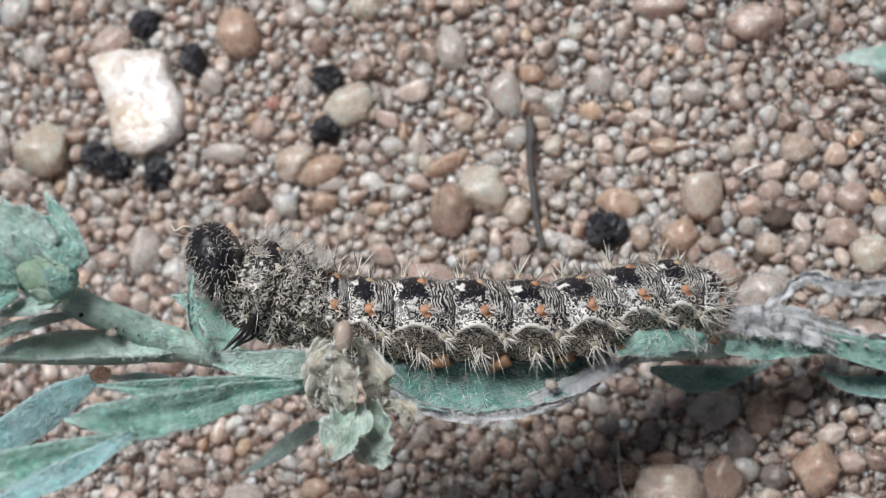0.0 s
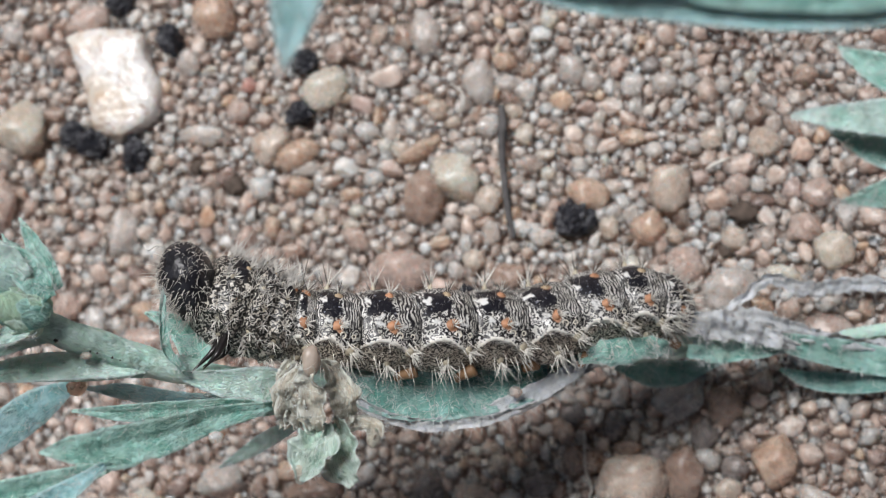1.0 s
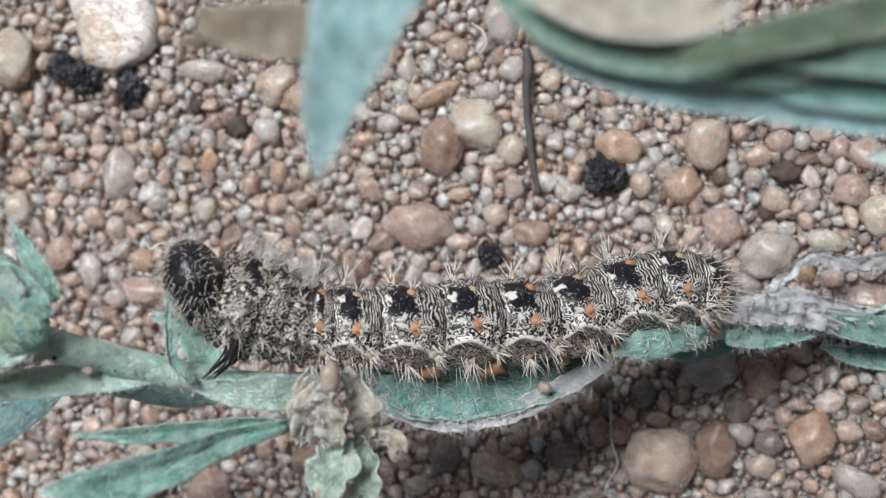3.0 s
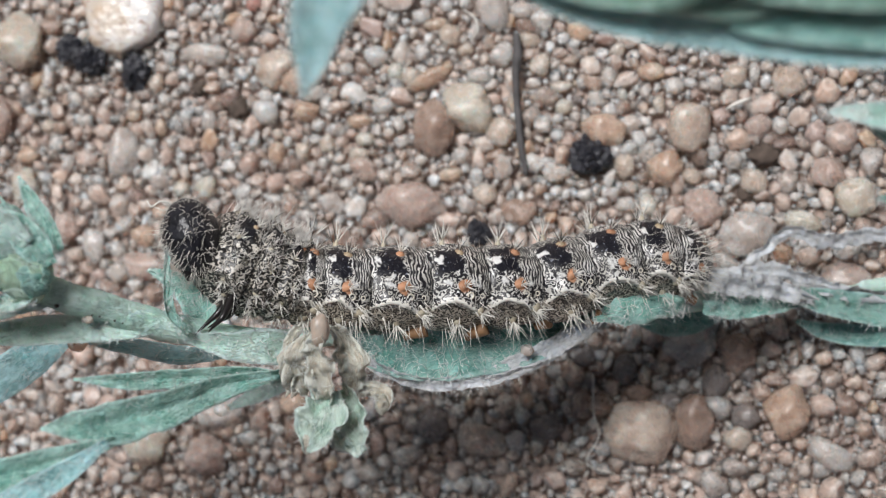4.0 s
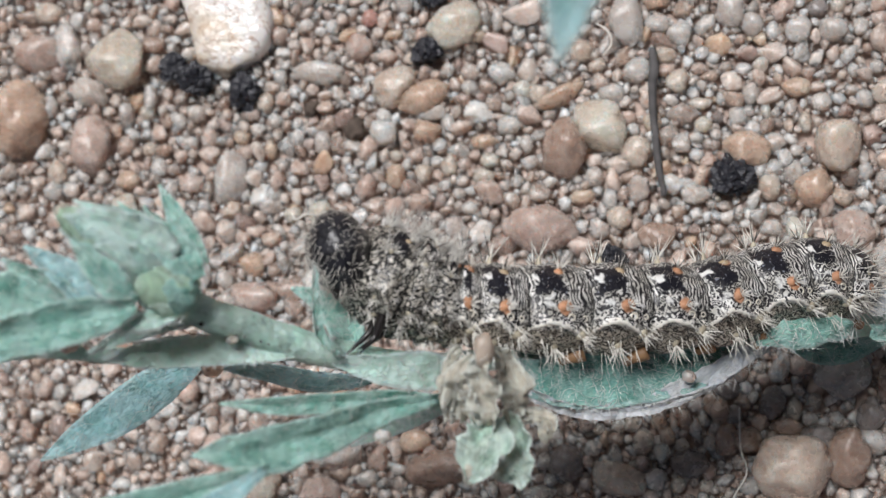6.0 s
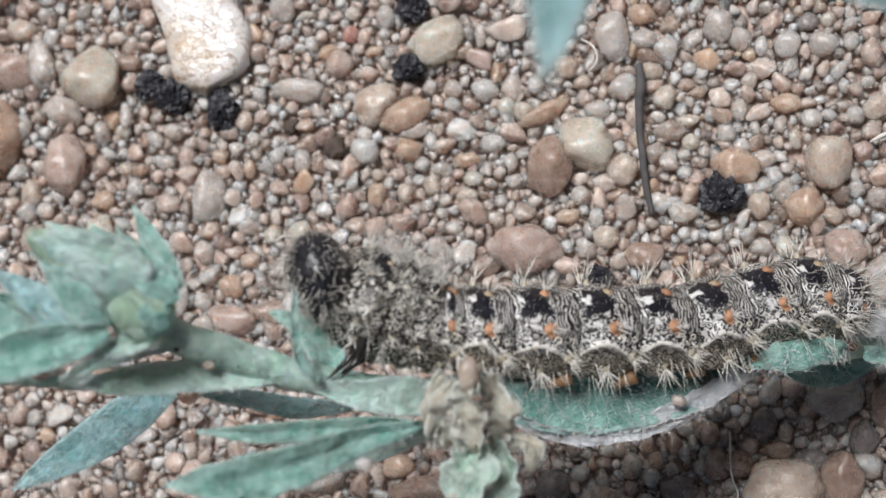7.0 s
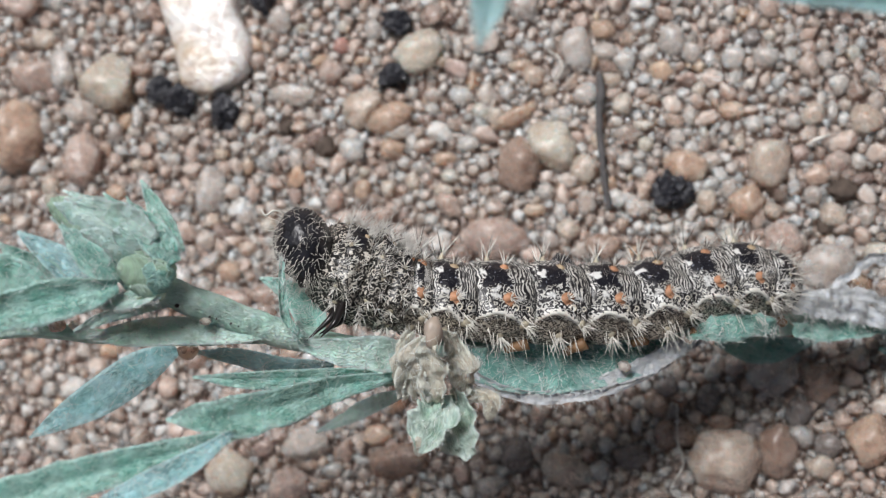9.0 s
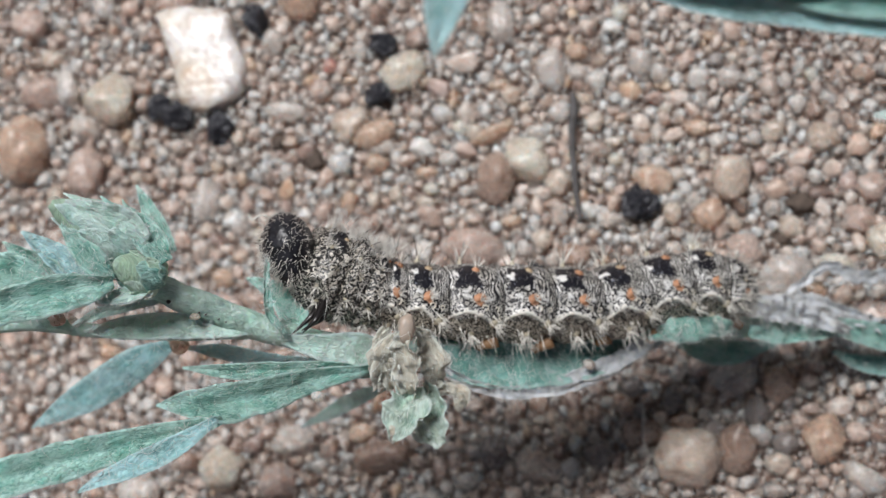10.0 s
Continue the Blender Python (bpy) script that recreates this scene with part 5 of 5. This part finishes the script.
def bristle_mesh(mat, bend):
    """One stiff tapered bristle, a millimetre long, standing along z."""
    verts, faces = [], []
    tube_geometry([np.array((bend * s * s, 0, s)) for s in (0, 0.35, 0.7, 1.0)], [0.046, 0.038, 0.026, 0.006], 6, verts, faces)
    return mesh_from("bristle", verts, faces, mat)


def caterpillar():
    o = np.array((-6.0, -3.0, 15.0))
    p = empty("caterpillar", "spiny black and cream caterpillar with orange warts on a woolly stem", "caterpillar", at=o)
    rnd = random.Random(8)
    warts = {(mat.name, tall): [wart_mesh(9 * tall + k, tall, mat) for k in range(3)] for mat in (orange_mat, ochre_mat, pale_wart) for tall in (False, True)}
    spikes = [bristle_mesh(seta_mat, b) for b in (-0.12, 0.0, 0.15)]
    dark_spikes = [bristle_mesh(dark_seta, b) for b in (-0.1, 0.1)]
    ring = ring_mesh()
    nseg = len(AXIS) - 1
    for k in range(nseg):
        thorax = k < 3
        nu, na = 26, 120
        verts, uvs, faces, slots = [], [], [], []
        for i in range(nu + 1):
            u = i / nu
            for j in range(na):
                phi = -150 + 360 * j / na
                q, d, *_ = body_point(k + min(max(u, 0.004), 0.996), phi)
                q = q + d * 0.05 * noise.noise(Vector(q) * (2.5 if thorax else 1.6)) * (3.0 if thorax else 1.0)
                verts.append(q - o)
                uvs.append((u, phi / 90))
        for i in range(nu):
            for j in range(na):
                j2 = (j + 1) % na
                faces.append((i * na + j, (i + 1) * na + j, (i + 1) * na + j2, i * na + j2))
                u, phi = (i + 0.5) / nu, -150 + 360 * (j + 0.5) / na
                slots.append(1 if not thorax and abs(phi - crest_at(k + u)) < 3.2 + 3.0 * noise.noise(Vector(((k + u) * 9.0, 5.0, 0))) else 0)
        faces += [tuple(range(na)), tuple(nu * na + j for j in reversed(range(na)))]
        slots += [0, 0]
        seg = child("segment", mesh_from("segment", verts, faces, [shaggy_mat if thorax else skin_mat, ridge_mat], uvs, slots=slots), p,
                    "shaggy grey thorax ring" if thorax else "black ring with cream squiggles and hoops")

        def spine(phi, u, mat, radius, tall, count, reach, lean=0.2, drop=0.15, fan=0.7, dark=0.25):
            """A branched spine: a knob with a whorl of bristles."""
            q, d, t, upw, c = body_point(k + u, phi)
            z = Vector(unit(d + t * lean + upw * drop))
            m = Matrix.Translation([float(v) * MM for v in (q - d * 0.02 - o)]) @ z.to_track_quat("Z", "Y").to_matrix().to_4x4() @ pose(0, 0, 0, 0, 0, rnd.uniform(0, 360))
            ob = child("scolus", rnd.choice(warts[mat.name, tall]), p, {"orange_wart": "orange wart with pale bristles", "ochre_wart": "dull ochre wart with bristles", "pale_wart": "pale cream wart with bristles"}[mat.name])
            ob.matrix_local = m @ Matrix.Scale(radius, 4)
            for j in range(count):
                a = 2 * math.pi * j / max(1, count - 1) + rnd.uniform(-0.5, 0.5)
                b = 0.08 if j == count - 1 else fan * rnd.uniform(0.55, 1.25)
                way = Vector((math.cos(a) * b, math.sin(a) * b, 1.0))
                h = rnd.uniform(0.5, 2.0) if tall else rnd.uniform(0.3, 0.65)
                br = child("bristle", rnd.choice(dark_spikes if rnd.random() < dark else spikes), ob)
                size = reach * rnd.uniform(0.65, 1.15) * (1.15 if j == count - 1 else 1.0) / radius
                br.matrix_local = Matrix.Translation((way.x * 0.2 * MM, way.y * 0.2 * MM, h * MM)) @ way.to_track_quat("Z", "Y").to_matrix().to_4x4() @ Matrix.Diagonal((0.72 / radius, 0.72 / radius, size, 1))

        if not thorax and k < nseg - 1:
            hue = orange_mat if k % 2 else ochre_mat
            spine(90, 0.36, pale_wart, 0.17, True, 7, 1.30, 0.1, 0.2, 0.6, 0.3)
            spine(60, 0.55, hue, 0.20, False, 7, 0.85, 0.15, 0.5, 0.7, 0.4)
            spine(9, 0.52, orange_mat, 0.23, False, 9, 0.60, 0.6, 0.1, 1.1, 0.05)
            spine(124, 0.45, ochre_mat, 0.17, True, 6, 1.3, 0.1, 0.1, 0.6, 0.5)
            spine(crest_at(k + 0.80) + 2, 0.80, pale_wart, 0.22, False, 8, 0.85, 0.9, -0.7, 0.8, 0.0)
            spine(-52, 0.50, pale_wart, 0.20, False, 9, 1.15, 0.2, -0.9, 0.9, 0.0)
            for u, phi, r in ((0.62, -3, 1.0), (0.84, -5, 0.72)):
                q, d, t, upw, c = body_point(k + u, phi)
                rt = Vector(d).to_track_quat("Z", "Y").to_matrix().to_4x4()
                rg = child("spiracle", ring, seg, "small cream ring")
                rg.matrix_local = Matrix.Translation([float(v) * MM for v in (q - o + d * 0.01)]) @ rt @ Matrix.Scale(r, 4)
            roots = []
            for _ in range(17):
                u = rnd.uniform(0.25, 0.98)
                phi = rnd.uniform(-75, -35)
                q, d, t, upw, c = body_point(k + u, phi)
                roots.append((q - o, d * 0.5 - upw * rnd.uniform(0.5, 1.1) + t * rnd.uniform(-0.2, 0.8), rnd.uniform(0.7, 1.5), np.array((0.0, 0.0, 0.0))))
            for _ in range(12):
                q, d, t, upw, c = body_point(k + rnd.uniform(0.7, 0.97), rnd.uniform(-28, -8))
                roots.append((q - o, d * 0.4 + t * rnd.uniform(0.4, 1.0) - upw * rnd.uniform(0.3, 0.9), rnd.uniform(0.6, 1.1), np.array((0.0, 0.0, 0.0))))
            for _ in range(12):
                u = rnd.uniform(0.1, 0.98)
                q, d, t, upw, c = body_point(k + u, crest_at(k + u) + rnd.uniform(-4, 3))
                roots.append((q - o - d * 0.04, d * 0.5 + t * rnd.uniform(0.0, 1.0) - upw * rnd.uniform(-0.1, 0.9), rnd.uniform(0.25, 0.6), np.array((0.0, 0.0, 0.0))))
            hairs("bristles", roots, seta_mat, seg, 0.028, "stiff pale bristles")
        else:
            for phi, u in ((95, 0.3), (66, 0.7), (38, 0.35), (8, 0.6), (-24, 0.4), (125, 0.5), (-50, 0.6)):
                hue = orange_mat if phi == 66 and k == 2 or phi == 8 and not thorax else pale_wart if phi != 66 else ochre_mat
                spine(phi + rnd.uniform(-8, 8), u, hue, 0.13 if thorax else 0.13, phi > 90, 6, 0.65 if thorax else 0.6, rnd.uniform(-0.4, 0.4), 0.2 if phi > 0 else -0.3, 0.9, 0.1)
        roots = []
        for _ in range(170 if thorax else 60):
            u, phi = rnd.uniform(0.02, 0.98), rnd.uniform(-70, 130)
            q, d, t, upw, c = body_point(k + u, phi)
            w = d + t * rnd.uniform(-0.7, 0.7) + upw * rnd.uniform(-0.7, 0.9)
            roots.append((q - o, w, rnd.uniform(0.4, 1.2) if thorax else rnd.uniform(0.2, 0.55), np.array((rnd.uniform(-0.4, 0.4), rnd.uniform(-0.3, 0.4), rnd.uniform(-0.3, 0.3)))))
        if thorax:
            roots = roots[:18]
            for _ in range(27):
                u, phi = rnd.uniform(0.05, 0.95), rnd.uniform(-75, 115)
                q, d, t, upw, c = body_point(k + u, phi)
                for _ in range(8):
                    w = d + t * rnd.gauss(0, 0.6) + upw * rnd.gauss(0, 0.6)
                    roots.append((q - o - d * 0.05, w, rnd.uniform(0.35, 0.8) * (1.5 if phi > 70 else 1.0), np.array((rnd.uniform(-0.3, 0.3), rnd.uniform(-0.2, 0.4), rnd.uniform(-0.3, 0.2)))))
            if k == 0:
                for _ in range(34):
                    q, d, t, upw, c = body_point(rnd.uniform(0.1, 1.2), rnd.uniform(60, 125))
                    roots.append((q - o, d + upw * 0.5 - t * rnd.uniform(-0.5, 0.7), rnd.uniform(0.8, 1.7), np.array((rnd.uniform(0.0, 0.7), rnd.uniform(-0.4, 0.2), rnd.uniform(-0.2, 0.3)))))
        hairs("setae", roots, white_seta if thorax else seta_grey, seg, 0.025 if thorax else 0.015, "fine pale hairs")
    # long pale hairs that trail behind the last ring
    roots = []
    for _ in range(90):
        q, d, t, upw, c = body_point(rnd.uniform(11.0, 11.95), rnd.uniform(-70, 110))
        roots.append((q - o, d * 0.7 + t * rnd.uniform(0.4, 1.4) + upw * rnd.uniform(-0.3, 0.5), rnd.uniform(0.5, 1.5), np.array((0.0, rnd.uniform(-0.1, 0.1), 0.0))))
    hairs("tail_hairs", roots, seta_mat, p, 0.030, "stiff pale hairs at the tail end")
    # fleshy feet
    for k, (x, y, z) in enumerate(((-4.37, -2.78, 15.96), (-1.37, -2.77, 14.34), (2.03, -2.06, 12.5), (4.93, -1.75, 10.94), (10.11, -0.39, 8.14))):
        s = (6.1, 7.15, 8.2, 9.2, 11.5)[k]
        q, d, t, upw, c = body_point(s, -62)
        end = np.array((x, y, z))
        rows = [(*(q + (end - q) * f - o), w) for f, w in ((0.2, 0.40), (0.5, 0.36), (0.7, 0.28), (0.88, 0.24), (0.98, 0.26), (1.06, 0.12))]
        tube("proleg", rows, 12, proleg_mat, p, "stubby amber brown foot", n=14, wobble=0.05)
    # jointed black legs behind the head
    for a, b, c in (((-12.2, -0.9, 21.0), (-12.6, -1.9, 21.7), (-13.7, -3.05, 21.9)), ((-12.0, -1.0, 21.4), (-12.2, -2.1, 22.2), (-12.9, -2.9, 22.3)), ((-11.9, -1.0, 20.8), (-12.2, -2.0, 21.2), (-13.2, -2.7, 21.5))):
        rows = [(*(np.array(q) - o), w) for q, w in ((a, 0.30), ((np.array(a) + b) / 2, 0.24), (b, 0.17), ((np.array(b) + c) / 2, 0.10), (c, 0.02))]
        tube("leg", rows, 8, claw_mat, p, "pointed glossy black leg", n=16)
    head(p, o, rnd)
    return p


def ring_mesh():
    verts, faces = [], []
    n, m = 18, 6
    for i in range(n):
        a = 2 * math.pi * i / n
        for j in range(m):
            b = 2 * math.pi * j / m
            r = 0.155 + 0.045 * math.cos(b)
            verts.append((r * math.cos(a), r * math.sin(a), 0.035 * math.sin(b)))
    for i in range(n):
        for j in range(m):
            faces.append((i * m + j, ((i + 1) % n) * m + j, ((i + 1) % n) * m + (j + 1) % m, i * m + (j + 1) % m))
    return mesh_from("spiracle", verts, faces, ring_mat)


def head(p, o, rnd):
    """Glossy black head capsule: two lobes with a groove, jaws below, covered in curved pale hairs."""
    c = np.array((-14.13, 1.75, 21.9))
    ax, ay, az = unit(np.array((0.93, 0.30, -0.45))), None, None
    ay = unit(np.array((-0.25, 1.0, 0.0)) - ax * ax.dot((-0.25, 1.0, 0.0)))
    az = np.cross(ax, ay)
    v, f = BALL4
    out, nor = [], []
    for q in v:
        r = 1.0 - 0.10 * math.exp(-((q[2] / 0.16) ** 2)) * (1 if q[0] < 0.3 else 0) + 0.05 * noise.noise(Vector(q) * 2.0) - 0.035 * abs(noise.noise(Vector(q) * 7.0))
        taper = 1.0 - 0.16 * max(0, -q[1])
        w = (ax * q[0] * 1.50 * taper + ay * q[1] * 2.08 + az * q[2] * 1.8 * taper) * r
        out.append(c + w - o)
        nor.append(unit(ax * q[0] / 1.50 + ay * q[1] / 2.2 + az * q[2] / 1.7))
    cap = child("head", mesh_from("head", out, f.tolist(), head_mat), p, "glossy black hairy head")
    roots = []
    for _ in range(900):
        i = rnd.randrange(len(out))
        if nor[i].dot(ax) > 0.75 or nor[i].dot(unit(np.array((-0.15, 0.25, 1.0)))) > 0.95:
            continue
        side = np.array((rnd.gauss(0, 1), rnd.gauss(0, 1), rnd.gauss(0, 1)))
        d = nor[i] * 0.8 + side * 0.4 + np.array((-0.2, -0.2, 0.0))
        roots.append((out[i], d, rnd.uniform(0.25, 0.55), np.array((rnd.uniform(-0.5, 0.3), rnd.uniform(-1.0, 0.2), rnd.uniform(-0.4, 0.0)))))
    hairs("head_hairs", roots, seta_grey, cap, 0.019, "short curved pale hairs", steps=4)
    roots = []
    for _ in range(60):
        i = rnd.randrange(len(out))
        if nor[i][0] > -0.15 or abs(nor[i][2]) > 0.7:
            continue
        roots.append((out[i], nor[i] + np.array((-0.5, 0.1, 0.0)), rnd.uniform(0.9, 1.7), np.array((0.0, rnd.uniform(-0.15, 0.15), 0.0))))
    hairs("face_hairs", roots, seta_mat, cap, 0.022, "long fine pale hairs", steps=4)
    for k in range(2):
        a = c - o + ay * -1.75 - ax * (0.55 - 0.5 * k) + az * 0.3
        tube("jaw", [(*(a + ay * 0.3), 0.40), (*a, 0.34), (*(a - ay * 0.35 - ax * 0.1), 0.12)], 8, claw_mat, cap, "black jaw", n=8)
    a = c - o + ay * 1.9 - ax * 0.5
    tube("curled_hair", [(*a, 0.05), (*(a + ay * 0.25 - ax * 0.5), 0.05), (*(a + ay * 0.10 - ax * 1.0), 0.05), (*(a + ay * 0.45 - ax * 1.15), 0.03)], 6, seta_mat, cap, "curled cream hair")


caterpillar()


# ---- sand grains, the loose pieces of the ground ----
def scatter(seed, sizes, tries, taken_now, box, slack):
    """Grains thrown one after another where there is room. Returns x, y, r rows."""
    rnd = random.Random(seed)
    cell = 2.2
    grid = {}

    def put(x, y, r):
        grid.setdefault((int(x // cell), int(y // cell)), []).append((x, y, r))

    for q in taken_now:
        put(*q)
    got = []
    for r0, r1, share in sizes:
        for _ in range(int(tries * share)):
            r = rnd.uniform(r0, r1)
            x, y = rnd.uniform(box[0], box[1]), rnd.uniform(box[2], box[3])
            i, j = int(x // cell), int(y // cell)
            if any((x - a) ** 2 + (y - b) ** 2 < (slack * (r + c)) ** 2 for di in (-1, 0, 1) for dj in (-1, 0, 1) for a, b, c in grid.get((i + di, j + dj), ())):
                continue
            put(x, y, r)
            got.append((x, y, r))
    return got


def blockers():
    out = []
    for x, y, a, b, turn in taken:
        big, small = max(a, b), min(a, b)
        n = max(1, int(math.ceil(big / small * 1.6)))
        ang = turn if a >= b else turn + math.pi / 2
        for k in range(n):
            s = 0 if n == 1 else (2 * k / (n - 1) - 1) * (big - small)
            px, py = x + math.cos(ang) * s, y + math.sin(ang) * s
            out.append((px, py, small * 0.92))
    return out


def stones(box):
    """Large stones enter the grid as rings of small discs so that one cell's reach is enough."""
    out = []
    for x, y, r in blockers():
        if r <= 1.0:
            out.append((x, y, r))
            continue
        out.append((x, y, 1.0))
        for ring in np.arange(r - 0.5, 0.6, -0.8):
            m = max(6, int(2 * math.pi * ring / 0.7))
            for k in range(m):
                out.append((x + ring * math.cos(6.283 * k / m), y + ring * math.sin(6.283 * k / m), 0.5))
    return out


def grains():
    near = (-46, 34, -19, 30)
    top = scatter(3, [(0.60, 0.86, 0.06), (0.42, 0.60, 0.55), (0.30, 0.42, 0.95), (0.16, 0.28, 0.95)], 28000, stones(near), near, 0.72)
    low = scatter(4, [(0.32, 0.5, 0.35), (0.16, 0.32, 1.4)], 14000, [], near, 0.72)
    far = scatter(5, [(0.5, 0.9, 1.0)], 9000, [(x, y, 2.0) for x in range(-46, 35, 2) for y in range(-19, 31, 2)], (-75, 65, -45, 60), 0.9)
    rnd = random.Random(12)
    shapes = [lump(BALL2, 500 + k, 0.50, 0.9, 1.3, 0.46) for k in range(24)]
    small = [lump(BALL1, 540 + k, 0.45, 0.8, 1.3, 0.5) for k in range(16)]
    rows = [(x, y, r, r * rnd.uniform(-0.25, 0.35)) for x, y, r in top] + [(x, y, r, -0.12 - 0.3 * r) for x, y, r in low] + [(x, y, r, 0.0) for x, y, r in far]
    # the 300 largest grains beside the caterpillar are pieces of their own
    order = sorted((k for k in range(len(top)) if -27 < top[k][0] < 17 and -9 < top[k][1] < 18), key=lambda k: -top[k][2])[:300]
    single = set(order)
    meshes = []
    for k in range(12):
        v, f = lump(BALL3, 700 + k, 0.48, 0.85, 1.3, 0.48)
        meshes.append(mesh_from("grain", v.tolist(), f.tolist(), grain_piece_mat))
    for k in order:
        x, y, r, z = rows[k]
        ob = new("grain", rnd.choice(meshes))
        ob.parent = sand
        ob.matrix_local = pose(x * MM, y * MM, z * MM, rnd.uniform(-25, 25), rnd.uniform(-25, 25), rnd.uniform(0, 360)) @ Matrix.Diagonal((r * rnd.uniform(0.95, 1.4), r * rnd.uniform(0.75, 1.05), r * rnd.uniform(0.7, 0.95), 1))
    vs, fs, base = [], [], 0
    for k, (x, y, r, z) in enumerate(rows):
        if k in single:
            continue
        v, f = rnd.choice(small if r < 0.27 else shapes)
        m = np.array(Euler((rnd.uniform(-0.6, 0.6), rnd.uniform(-0.6, 0.6), rnd.uniform(0, 6.28))).to_matrix())
        q = (v * np.array((rnd.uniform(0.95, 1.45), rnd.uniform(0.72, 1.05), rnd.uniform(0.65, 1.0))) * r) @ m.T + np.array((x, y, z))
        vs.append(q)
        fs.append(f + base)
        base += len(v)
    vs, fs = np.vstack(vs) * MM, np.vstack(fs)
    me = bpy.data.meshes.new("grains")
    me.vertices.add(len(vs))
    me.vertices.foreach_set("co", vs.astype(np.float32).ravel())
    me.loops.add(fs.size)
    me.loops.foreach_set("vertex_index", fs.astype(np.int32).ravel())
    me.polygons.add(len(fs))
    me.polygons.foreach_set("loop_start", np.arange(0, fs.size, 3, dtype=np.int32))
    me.polygons.foreach_set("loop_total", np.full(len(fs), 3, dtype=np.int32))
    me.polygons.foreach_set("use_smooth", np.ones(len(fs), dtype=bool))
    me.update(calc_edges=True)
    me.materials.append(grain_mat)
    child("grains", me, sand, "small rounded quartz grains", "stuff")


grains()
